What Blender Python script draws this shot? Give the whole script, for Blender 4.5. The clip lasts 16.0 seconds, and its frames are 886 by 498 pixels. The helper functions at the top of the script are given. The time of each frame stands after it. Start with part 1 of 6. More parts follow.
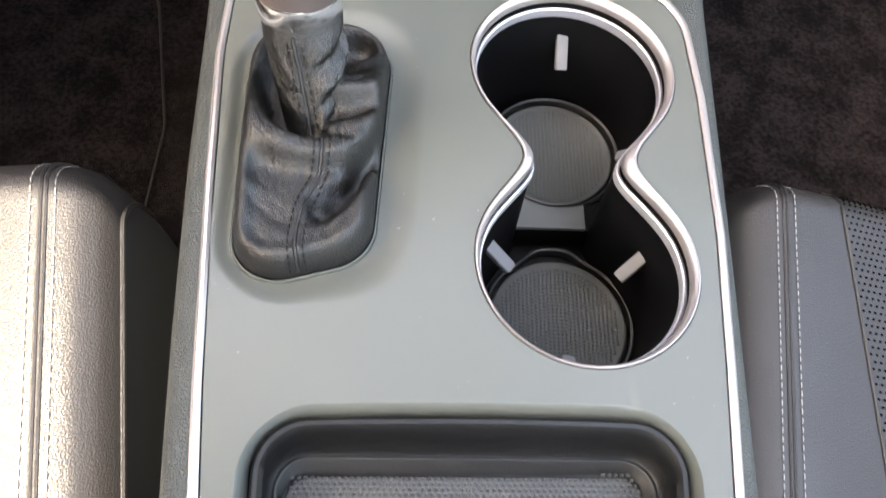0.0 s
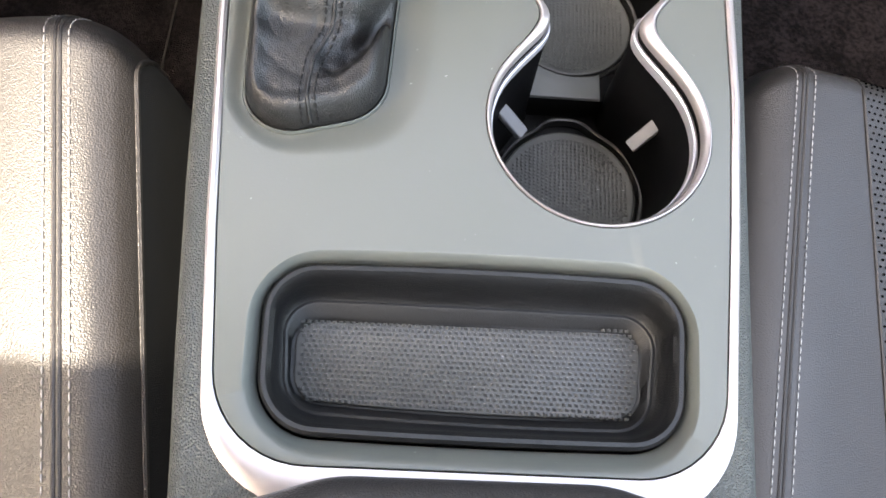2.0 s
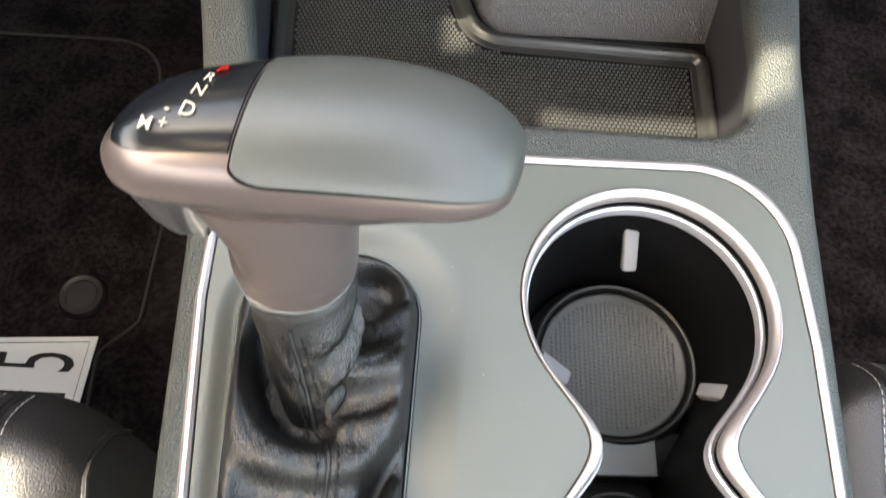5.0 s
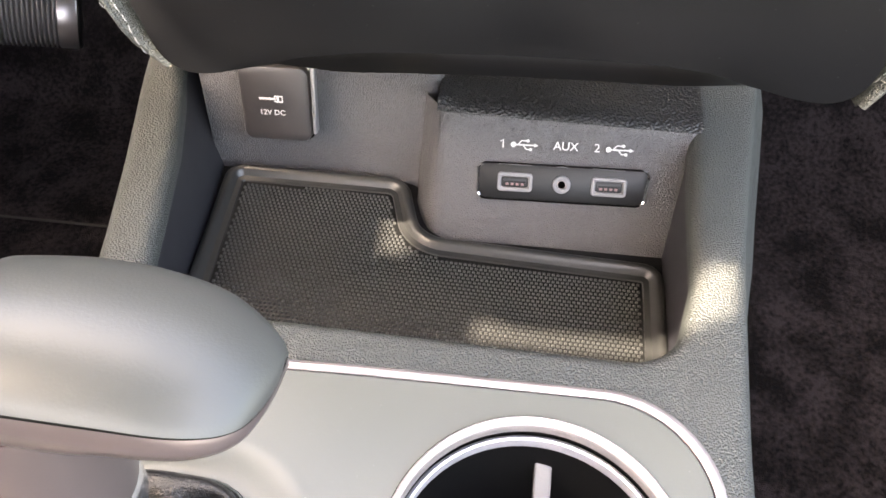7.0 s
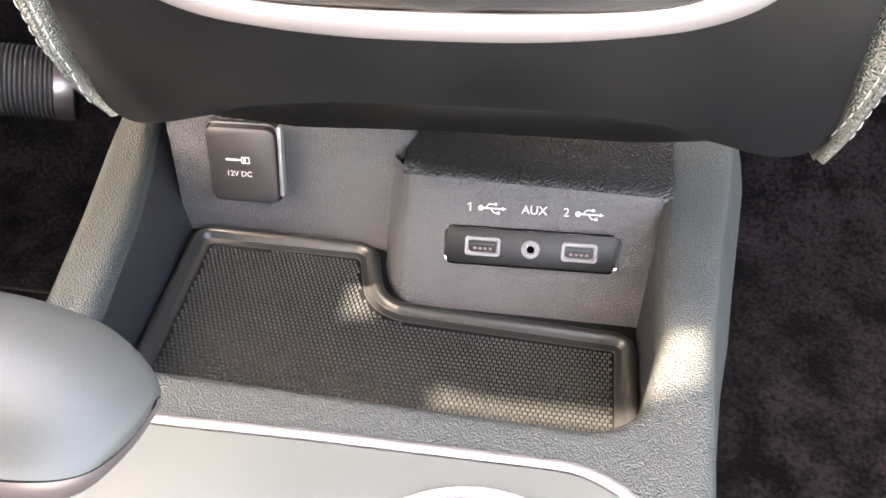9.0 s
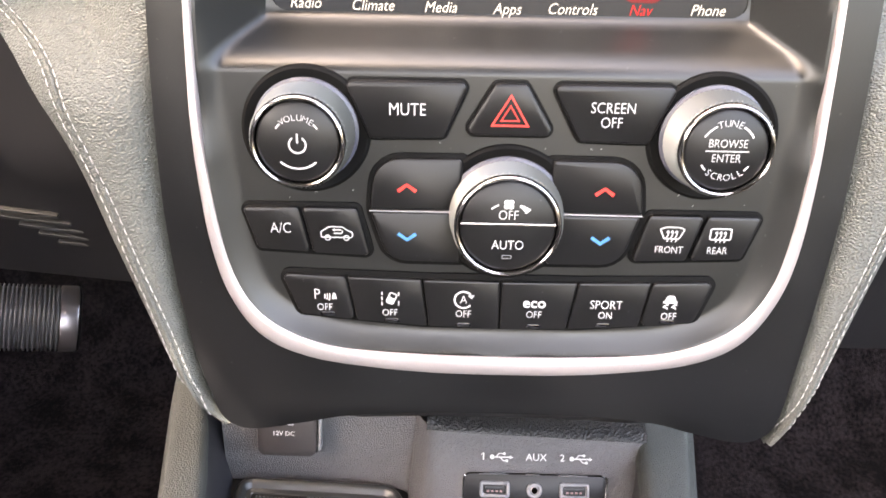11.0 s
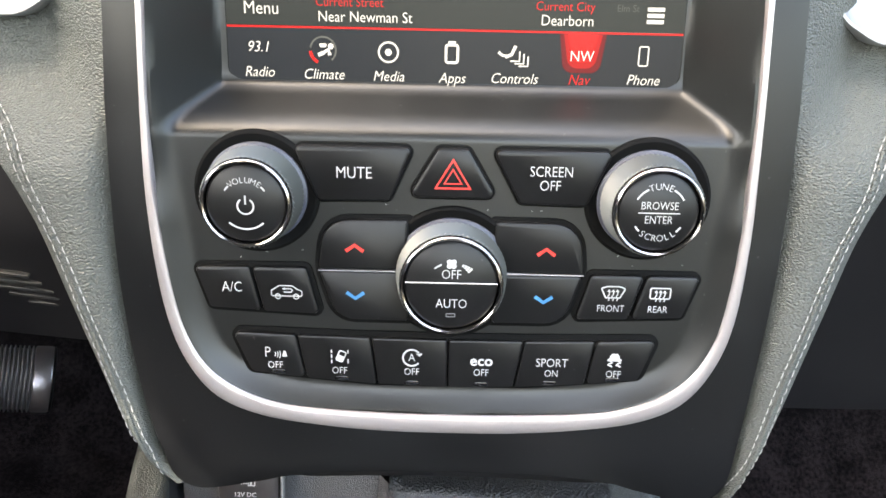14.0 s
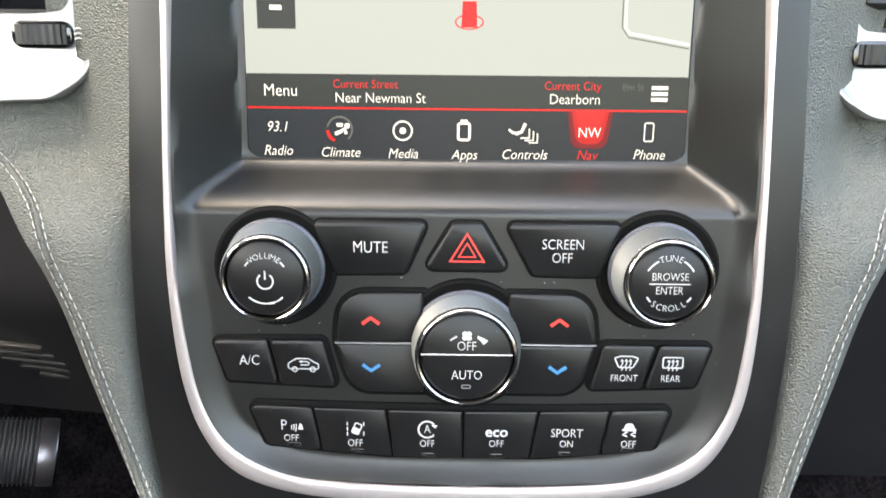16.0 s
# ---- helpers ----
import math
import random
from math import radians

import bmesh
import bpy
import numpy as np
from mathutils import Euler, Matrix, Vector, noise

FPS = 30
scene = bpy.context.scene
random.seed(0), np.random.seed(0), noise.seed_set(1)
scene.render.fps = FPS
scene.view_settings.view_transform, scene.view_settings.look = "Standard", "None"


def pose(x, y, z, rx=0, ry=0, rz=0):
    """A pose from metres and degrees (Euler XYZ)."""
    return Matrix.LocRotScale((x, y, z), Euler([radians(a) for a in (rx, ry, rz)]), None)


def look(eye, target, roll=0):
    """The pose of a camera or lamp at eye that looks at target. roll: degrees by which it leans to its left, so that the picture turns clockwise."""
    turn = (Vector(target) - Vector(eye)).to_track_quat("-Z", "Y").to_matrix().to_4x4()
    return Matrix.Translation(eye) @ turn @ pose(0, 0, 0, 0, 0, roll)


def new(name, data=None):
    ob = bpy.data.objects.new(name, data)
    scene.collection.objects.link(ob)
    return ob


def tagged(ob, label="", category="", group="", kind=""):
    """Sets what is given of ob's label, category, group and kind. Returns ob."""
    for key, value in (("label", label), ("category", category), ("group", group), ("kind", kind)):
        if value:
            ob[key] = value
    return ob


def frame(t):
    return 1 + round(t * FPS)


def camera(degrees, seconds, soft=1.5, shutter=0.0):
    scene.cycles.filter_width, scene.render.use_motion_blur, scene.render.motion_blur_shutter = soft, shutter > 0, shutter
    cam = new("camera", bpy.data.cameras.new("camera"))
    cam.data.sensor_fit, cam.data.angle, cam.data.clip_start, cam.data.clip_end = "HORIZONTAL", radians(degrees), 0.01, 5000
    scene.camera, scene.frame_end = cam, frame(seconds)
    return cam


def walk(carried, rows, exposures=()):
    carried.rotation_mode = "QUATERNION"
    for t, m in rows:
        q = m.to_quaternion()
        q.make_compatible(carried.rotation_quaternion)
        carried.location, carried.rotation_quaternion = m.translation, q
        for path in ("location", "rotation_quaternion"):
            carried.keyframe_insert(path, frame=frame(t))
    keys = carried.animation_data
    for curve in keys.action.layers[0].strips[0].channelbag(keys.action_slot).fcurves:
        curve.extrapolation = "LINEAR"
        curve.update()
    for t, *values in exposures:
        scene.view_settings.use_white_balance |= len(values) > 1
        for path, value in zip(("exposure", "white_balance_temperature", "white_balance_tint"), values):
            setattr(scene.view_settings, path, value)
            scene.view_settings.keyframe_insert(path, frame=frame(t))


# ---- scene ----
# ---------- camera ----------
cam = camera(59.46, 16.0, soft=1.6, shutter=0.22)
EV = 4.10
ROWS = [
    (0, -0.0267, -0.0162, 0.2684, 28.29, -3.67, 0.89),
    (0.2, -0.0247, -0.0268, 0.2708, 26.47, -3.50, 1.26),
    (0.5, -0.0244, -0.0398, 0.2720, 24.35, -3.58, 1.75),
    (1, -0.0245, -0.0408, 0.2692, 22.33, -3.53, 2.37),
    (1.5, -0.0254, -0.0359, 0.2667, 21.31, -3.49, 2.79),
    (2, -0.0241, -0.0337, 0.2645, 20.91, -3.44, 2.91),
    (2.5, -0.0237, -0.0316, 0.2632, 20.74, -3.41, 2.99),
    (3, -0.0238, -0.0329, 0.2622, 21.11, -3.29, 2.76),
    (3.5, -0.0295, -0.0161, 0.2595, 21.75, -3.14, 2.52),
    (3.7, -0.0331, 0.0012, 0.2569, 22.60, -3.21, 2.53),
    (4, -0.0337, 0.0275, 0.2534, 23.19, -2.98, 2.31),
    (4.2, -0.0333, 0.0456, 0.2526, 23.15, -2.88, 2.46),
    (4.5, -0.0358, 0.0709, 0.2483, 24.54, -2.84, 2.15),
    (4.8, -0.0375, 0.0980, 0.2470, 25.90, -2.90, 2.25),
    (5, -0.0362, 0.1182, 0.2526, 26.49, -2.65, 2.06),
    (5.2, -0.0370, 0.1342, 0.2512, 27.57, -3.1, 2.28),
    (7.3, 0.0373, 0.1495, 0.2252, 42.02, -0.33, 7.67),
    (7.5, 0.0415, 0.1526, 0.2199, 42.57, -0.50, 7.95),
    (8, 0.0492, 0.1528, 0.2171, 44.47, -0.06, 9.37),
    (8.5, 0.0523, 0.1488, 0.2139, 46.35, 0.10, 9.72),
    (9, 0.0514, 0.1483, 0.2173, 47.21, -0.02, 8.59),
    (9.5, 0.0367, 0.1582, 0.2335, 47.54, -0.64, 6.36),
    (9.7, 0.0194, 0.1534, 0.2388, 49.53, -1.39, 5.30),
    (10, -0.0029, 0.1428, 0.2646, 51.12, -1.94, 3.77),
    (10.2, -0.0087, 0.1344, 0.2826, 52.66, -2.11, 3.05),
    (12.3, 0.0180, 0.1074, 0.3200, 62.82, -2.75, 1.93),
    (12.5, 0.0186, 0.1068, 0.3193, 62.97, -2.77, 1.81),
    (13, 0.0187, 0.1076, 0.3161, 63.21, -2.75, 1.91),
    (13.5, 0.0170, 0.1084, 0.3153, 63.06, -2.78, 1.92),
    (14, 0.0170, 0.1080, 0.3148, 63.02, -2.80, 2.11),
    (14.5, 0.0170, 0.1075, 0.3139, 63.22, -2.85, 2.28),
    (15, 0.0172, 0.1070, 0.3150, 63.44, -2.80, 2.26),
    (15.5, 0.0164, 0.1072, 0.3146, 64.54, -2.69, 2.01),
    (16, 0.0118, 0.1038, 0.3200, 67.73, -2.25, 1.92),
]
walk(cam, [(t, pose(x, y, z, rx, ry, rz)) for t, x, y, z, rx, ry, rz in ROWS],
     exposures=[(0, EV, 8700, 9), (4, EV, 8500, 8), (5, EV, 8900, 5), (7.3, EV + 0.54, 9100, 15), (8.5, EV + 0.68, 8900, 15), (9.5, EV + 0.84, 8900, 17), (10.2, EV + 0.88, 9000, 20), (12.3, EV + 0.02, 8100, 9), (16, EV + 0.02, 7850, 6)])

# ---------- world and sun ----------
SUN = Vector((-0.42, -0.34, 0.84)).normalized()
world = bpy.data.worlds.new("sky")
scene.world = world
world.use_nodes = True
wn, wl = world.node_tree.nodes, world.node_tree.links
sky = wn.new("ShaderNodeTexSky")
sky.sky_type = "NISHITA"
sky.sun_disc = False
sky.dust_density = 4.0
sky.sun_elevation = math.asin(SUN.z)
sky.sun_rotation = math.atan2(SUN.x, SUN.y)
wl.new(sky.outputs[0], wn["Background"].inputs[0])
wn["Background"].inputs[1].default_value = 0.15
lamp = bpy.data.lights.new("sun", "SUN")
lamp.energy, lamp.angle, lamp.color = 1.95, radians(0.6), (1.0, 0.985, 0.99)
sun = new("sun", lamp)
sun.matrix_world = look(SUN * 5, (0, 0, 0))


# ---------- materials ----------
def material(name, color, rough=0.5, metal=0.0, grain=None, bump=0.0, spread=0.0, kind="noise", coat=0.0, dust=0.0, spec=0.5, drawn=1.0):
    """A surface with grain of a given scale (drawn out sideways), a bump of a given depth in metres, colour spread and faint dust."""
    m = bpy.data.materials.new(name)
    m.use_nodes = True
    n, l = m.node_tree.nodes, m.node_tree.links
    b = n["Principled BSDF"]
    b.inputs["Base Color"].default_value = (*color, 1)
    b.inputs["Roughness"].default_value = rough
    b.inputs["Metallic"].default_value = metal
    b.inputs["Specular IOR Level"].default_value = spec
    b.inputs["Coat Weight"].default_value = coat
    b.inputs["Coat Roughness"].default_value = 0.08
    if not grain and not spread and not dust:
        return m
    co = n.new("ShaderNodeTexCoord")
    if grain and bump:
        if kind == "leather":
            tx = n.new("ShaderNodeTexVoronoi")
            tx.feature = "SMOOTH_F1"
            tx.inputs["Smoothness"].default_value = 0.3
            tx.inputs["Scale"].default_value = grain
            out = tx.outputs["Distance"]
            wob = n.new("ShaderNodeTexNoise")
            wob.inputs["Scale"].default_value = grain * 0.45
            l.new(co.outputs["Object"], wob.inputs["Vector"])
            add = n.new("ShaderNodeVectorMath")
            add.operation = "MULTIPLY_ADD"
            l.new(wob.outputs["Color"], add.inputs[0])
            add.inputs[1].default_value = (0.4 / grain,) * 3
            l.new(co.outputs["Object"], add.inputs[2])
            pull = n.new("ShaderNodeVectorMath")
            pull.operation = "MULTIPLY"
            pull.inputs[1].default_value = (1 / drawn, 1, 1)
            l.new(add.outputs[0], pull.inputs[0])
            l.new(pull.outputs[0], tx.inputs["Vector"])
        else:
            tx = n.new("ShaderNodeTexNoise")
            tx.inputs["Scale"].default_value = grain
            tx.inputs["Detail"].default_value = 4
            out = tx.outputs["Fac"]
            l.new(co.outputs["Object"], tx.inputs["Vector"])
        bp = n.new("ShaderNodeBump")
        bp.invert = kind == "leather"
        bp.inputs["Strength"].default_value = 0.8
        bp.inputs["Distance"].default_value = bump
        l.new(out, bp.inputs["Height"])
        l.new(bp.outputs[0], b.inputs["Normal"])
    if spread:
        big = n.new("ShaderNodeTexNoise")
        big.inputs["Scale"].default_value = 22
        big.inputs["Detail"].default_value = 6
        l.new(co.outputs["Object"], big.inputs["Vector"])
        rmp = n.new("ShaderNodeMapRange")
        rmp.inputs["To Min"].default_value = max(0.02, rough - spread)
        rmp.inputs["To Max"].default_value = min(1.0, rough + spread)
        rmp.inputs["From Min"].default_value = 0.3
        rmp.inputs["From Max"].default_value = 0.7
        l.new(big.outputs["Fac"], rmp.inputs["Value"])
        l.new(rmp.outputs[0], b.inputs["Roughness"])
    if dust:
        sp = n.new("ShaderNodeTexNoise")
        sp.inputs["Scale"].default_value = 420
        sp.inputs["Detail"].default_value = 2
        l.new(co.outputs["Object"], sp.inputs["Vector"])
        cut = n.new("ShaderNodeMapRange")
        cut.inputs["From Min"].default_value = 0.74
        cut.inputs["From Max"].default_value = 0.80
        l.new(sp.outputs["Fac"], cut.inputs["Value"])
        soft = n.new("ShaderNodeTexNoise")
        soft.inputs["Scale"].default_value = 16
        soft.inputs["Detail"].default_value = 5
        l.new(co.outputs["Object"], soft.inputs["Vector"])
        mul = n.new("ShaderNodeMath")
        mul.operation = "MULTIPLY_ADD"
        l.new(soft.outputs["Fac"], mul.inputs[0])
        mul.inputs[1].default_value = dust * 0.12
        l.new(cut.outputs[0], mul.inputs[2])
        mm = n.new("ShaderNodeMix")
        mm.data_type = "RGBA"
        l.new(mul.outputs[0], mm.inputs["Factor"])
        mm.inputs["A"].default_value = (*color, 1)
        mm.inputs["B"].default_value = (*[c + dust * 0.5 for c in color], 1)
        l.new(mm.outputs["Result"], b.inputs["Base Color"])
    return m


def glow(name, color, strength):
    m = bpy.data.materials.new(name)
    m.use_nodes = True
    b = m.node_tree.nodes["Principled BSDF"]
    b.inputs["Base Color"].default_value = (0.01, 0.01, 0.01, 1)
    b.inputs["Emission Color"].default_value = (*color, 1)
    b.inputs["Emission Strength"].default_value = strength
    b.inputs["Roughness"].default_value = 0.22
    b.inputs["Specular IOR Level"].default_value = 0.06
    return m


PANEL = material("satin_grey_panel", (0.092, 0.098, 0.089), 0.34, 0.0, 900, 0.00004, 0.05, dust=0.15, spec=0.44)
SHELL = material("grained_black_plastic", (0.045, 0.050, 0.048), 0.40, 0, 1300, 0.0009, 0.06, "leather")
# the shell's plastic again, tone and sheen set apart for light in the bin
BINWALL = material("shell_plastic_bin_tone", (0.047, 0.0455, 0.0485), 0.40, 0, 1500, 0.0007, 0.06, "leather", spec=0.7)
# bin flanks: smoother, with their shade put into a darker colour
FLANK = material("shaded_black_flank", (0.024, 0.024, 0.028), 0.46, 0, 1400, 0.00012, 0.06, spec=0.4)
CHROME = material("satin_chrome", (0.445, 0.405, 0.402), 0.36, 0.7, spread=0.05)
COLLAR = material("brushed_bright_chrome", (0.90, 0.90, 0.91), 0.16, 0.95)
BRIGHT = material("polished_chrome", (0.86, 0.86, 0.86), 0.06, 1.0)
BLACK = material("black_plastic", (0.006, 0.006, 0.007), 0.40, 0, 1500, 0.00006, 0.06, spec=0.32)
WELL = material("black_cup_plastic", (0.002, 0.002, 0.0023), 0.5, 0, 1500, 0.00006, 0.06, spec=0.12)
MATBLACK = material("glossy_black_rubber", (0.020, 0.0205, 0.020), 0.36, 0, 1200, 0.0001, 0.06, spec=0.6)
# bin plastic for the shelf, darkened to stand for the shade under the dash
SHELFMAT = material("shaded_shelf_grain", (0.012, 0.012, 0.0125), 0.40, 0, 800, 0.0011, 0.06, "leather", spec=0.4)
RIMSLOPE = material("dark_chrome_slope", (0.25, 0.24, 0.245), 0.33, 0.8, spread=0.05)
# one mat rubber: studs lightened for highlights, field darkened for shade between
MATSTUD = material("highlit_rubber_studs", (0.050, 0.052, 0.050), 0.34, spec=0.7)
MATFIELD = material("shaded_rubber_field", (0.007, 0.007, 0.007), 0.5, spread=0.05, spec=0.25)
DIALRING = material("dark_polished_chrome", (0.40, 0.385, 0.38), 0.15, 1.0)
GAP = material("black_joint", (0.002, 0.002, 0.002), 0.7, spec=0.1)
HOLE = material("hole_dark", (0.001, 0.001, 0.001), 0.9, spec=0.0)
RUBBER = material("black_rubber", (0.014, 0.015, 0.015), 0.44, 0, 1200, 0.0001, 0.08, dust=0.3)
TRAYMAT = material("dusty_tray_rubber", (0.046, 0.047, 0.0465), 0.42, 0, 1200, 0.0001, 0.08, dust=0.3)
LIP = material("pale_silver_lip", (0.62, 0.61, 0.66), 0.42, 0.75)
LEDGE = material("dull_grey_rubber", (0.085, 0.09, 0.09), 0.6, 0, 1200, 0.0001, 0.05)
CUPMAT = material("dusty_black_rubber", (0.050, 0.053, 0.051), 0.50, 0, 1400, 0.00012, 0.08, dust=0.3)
TRAY = material("tray_black_plastic", (0.0040, 0.0040, 0.0044), 0.36, 0, 1500, 0.00035, 0.06, spec=0.46)
CLIP = material("grey_soft_rubber", (0.15, 0.15, 0.155), 0.6, 0, 900, 0.0001)
SEAT = material("dark_seat_leather", (0.0250, 0.0228, 0.0226), 0.41, 0, 1250, 0.00026, 0.06, "leather", dust=0.06, spec=0.5)
WEAVE = material("black_seat_cloth", (0.010, 0.010, 0.010), 0.85, 0, 1800, 0.0004)
SIDE = material("grey_dash_leather", (0.073, 0.077, 0.069), 0.46, 0, 1500, 0.00090, 0.05, "leather", spec=0.44, drawn=1.8)
BOOT = material("black_boot_leather", (0.0032, 0.0029, 0.0031), 0.38, 0, 1700, 0.00034, 0.06, "leather", spec=0.70)
THREAD = material("pale_thread", (0.34, 0.33, 0.32), 0.7)
DTHREAD = material("dark_thread", (0.010, 0.010, 0.010), 0.8, spec=0.2)
FACE = material("matte_dark_fascia", (0.0030, 0.0035, 0.0034), 0.38, 0, 1600, 0.00004, 0.05, dust=0.05, spec=0.54)
BEZEL = material("dark_grey_bezel", (0.0032, 0.0034, 0.0040), 0.33, 0, 1600, 0.00003, 0.05, dust=0.08, spec=0.42)
KEY = material("black_key_plastic", (0.0046, 0.0046, 0.0050), 0.36, 0, 1800, 0.00004, 0.05, dust=0.05, spec=0.32)
COVER = material("satin_black_cover", (0.020, 0.0172, 0.0176), 0.42, 0, 1500, 0.00005, 0.05, spec=0.7)
PLATE = material("semi_gloss_black", (0.005, 0.005, 0.0055), 0.40, spread=0.04, spec=0.28)
DISPLAY = material("dark_display_glass", (0.006, 0.007, 0.009), 0.20, spread=0.02, spec=0.4)
GLOSS = material("gloss_black", (0.006, 0.006, 0.007), 0.08, 0, coat=0.5, spread=0.02)
KNURL = material("knurled_grey_metal", (0.105, 0.110, 0.105), 0.38, 0.3)
TAUPE = material("taupe_silver_paint", (0.135, 0.108, 0.105), 0.33, 0.5, 1500, 0.00003, 0.04)
PAD = material("grey_grip_pad", (0.054, 0.057, 0.053), 0.40, 0, 1600, 0.00005, 0.05)
SILVER = material("silver_paint", (0.30, 0.30, 0.304), 0.36, 0.7, 1500, 0.00003, 0.04)
PAINT = material("white_print", (0.40, 0.40, 0.395), 0.6)
REDP = material("red_print", (0.58, 0.03, 0.022), 0.5)
BLUEP = material("blue_print", (0.03, 0.17, 0.36), 0.5)
CARPET = material("dark_carpet", (0.026, 0.022, 0.022), 0.95, 0, 700, 0.004, spec=0.08)


def carpet_colour(m, dark, pale):
    """Mottled pile: tufts of two tones at two scales."""
    n, l = m.node_tree.nodes, m.node_tree.links
    co = n.new("ShaderNodeTexCoord")
    a, b = n.new("ShaderNodeTexNoise"), n.new("ShaderNodeTexNoise")
    a.inputs["Scale"].default_value, a.inputs["Detail"].default_value = 26, 9
    b.inputs["Scale"].default_value, b.inputs["Detail"].default_value = 240, 4
    s = n.new("ShaderNodeMath")
    s.operation = "MULTIPLY"
    r = n.new("ShaderNodeMapRange")
    r.inputs["From Min"].default_value, r.inputs["From Max"].default_value = 0.17, 0.36
    mix = n.new("ShaderNodeMix")
    mix.data_type = "RGBA"
    mix.inputs["A"].default_value, mix.inputs["B"].default_value = (*dark, 1), (*pale, 1)
    for t in (a, b):
        l.new(co.outputs["Object"], t.inputs["Vector"])
    l.new(a.outputs["Fac"], s.inputs[0])
    l.new(b.outputs["Fac"], s.inputs[1])
    l.new(s.outputs[0], r.inputs["Value"])
    l.new(r.outputs[0], mix.inputs["Factor"])
    l.new(mix.outputs["Result"], n["Principled BSDF"].inputs["Base Color"])


carpet_colour(CARPET, (0.0035, 0.0030, 0.0033), (0.0215, 0.0176, 0.0193))
PEDAL = material("worn_pedal_rubber", (0.060, 0.058, 0.060), 0.40, 0, 1200, 0.0001, 0.06)
PAPER = material("white_paper", (0.72, 0.72, 0.70), 0.8)
INK = material("black_ink", (0.01, 0.01, 0.01), 0.8)
CLOTH = material("grey_headliner", (0.42, 0.41, 0.39), 0.95, 0, 500, 0.001)
METAL = material("port_metal", (0.30, 0.27, 0.27), 0.35, 0.9)
CONTACT = material("port_contacts", (0.16, 0.10, 0.095), 0.4, 0.6)
G_MAP = glow("map_light", (0.66, 0.73, 0.75), 0.060)
G_DARK = glow("screen_dark", (0.020, 0.024, 0.032), 0.09091)
G_BAR = glow("screen_bar", (0.030, 0.035, 0.034), 0.09091)
G_WHITE = glow("screen_white", (0.9, 0.9, 0.92), 0.1)
G_RED = glow("screen_red", (0.9, 0.02, 0.02), 0.08182)
G_DIM = glow("screen_dim_red", (0.62, 0.010, 0.010), 0.07273)
G_DEEP = glow("screen_deep_red", (0.22, 0.006, 0.010), 0.075)
G_GREY = glow("screen_grey", (0.14, 0.15, 0.15), 0.09091)


# ---------- mesh tools ----------
def rpoly(pts, r, seg=7):
    """A closed outline with rounded corners."""
    out = []
    k = len(pts)
    rr = r if isinstance(r, (list, tuple)) else [r] * k
    for i in range(k):
        p = Vector(pts[i][:2])
        a, b = (Vector(pts[i - 1][:2]) - p), (Vector(pts[(i + 1) % k][:2]) - p)
        la, lb = a.length, b.length
        a, b = a / la, b / lb
        ang = a.angle(b)
        if rr[i] <= 0 or ang > 3.1:
            out.append((p.x, p.y))
            continue
        d = min(rr[i] / math.tan(ang / 2), la * 0.49, lb * 0.49)
        p0, p2 = p + a * d, p + b * d
        for s in range(seg + 1):
            u = s / seg
            # a circular-looking blend
            w = 0.5 * (math.pi - ang)
            c = math.cos(w)
            den = (1 - u) ** 2 + 2 * u * (1 - u) * c + u * u
            q = (p0 * (1 - u) ** 2 + p * (2 * u * (1 - u) * c) + p2 * u * u) / den
            out.append((q.x, q.y))
    return out


def resample(loop, n, closed=True):
    pts = [Vector(p) for p in loop]
    if closed:
        pts = pts + [pts[0]]
    acc = [0.0]
    for a, b in zip(pts, pts[1:]):
        acc.append(acc[-1] + (b - a).length)
    out, j = [], 0
    for i in range(n):
        s = acc[-1] * i / (n if closed else n - 1)
        while j < len(pts) - 2 and acc[j + 1] < s:
            j += 1
        u = (s - acc[j]) / max(acc[j + 1] - acc[j], 1e-9)
        out.append(tuple(pts[j].lerp(pts[j + 1], min(u, 1.0))))
    return out


def area2(loop):
    return sum(a[0] * b[1] - b[0] * a[1] for a, b in zip(loop, loop[1:] + loop[:1])) / 2


def inset(loop, d):
    """The outline moved inwards by d."""
    s = 1 if area2(loop) > 0 else -1
    n, out = len(loop), []
    for i in range(n):
        a, p, b = Vector(loop[i - 1][:2]), Vector(loop[i][:2]), Vector(loop[(i + 1) % n][:2])
        t = (b - a)
        t = t.normalized() if t.length > 1e-9 else Vector((1, 0))
        out.append((p.x - t.y * d * s, p.y + t.x * d * s))
    return out


def at_z(loop, z):
    return [(p[0], p[1], z) for p in loop]


def loft(loops, closed=True, cap0=False, cap1=False, bm=None):
    bm = bm or bmesh.new()
    rows = [[bm.verts.new(p) for p in lp] for lp in loops]
    n = len(rows[0])
    for a, b in zip(rows, rows[1:]):
        for i in range(n if closed else n - 1):
            j = (i + 1) % n
            bm.faces.new((a[i], a[j], b[j], b[i]))
    if cap0:
        bm.faces.new(list(reversed(rows[0])))
    if cap1:
        bm.faces.new(rows[-1])
    return bm


def slab(loop, z0, z1, edge=0.0008, bm=None, base=True):
    """A solid with that outline, from z0 to z1, whose upper edge is rounded."""
    if area2(loop) < 0:
        loop = list(reversed(loop))
    e = edge
    lo = [at_z(loop, z0), at_z(loop, z1 - e), at_z(inset(loop, e * 0.3), z1 - e * 0.3), at_z(inset(loop, e), z1)]
    return loft(lo, True, base, True, bm)


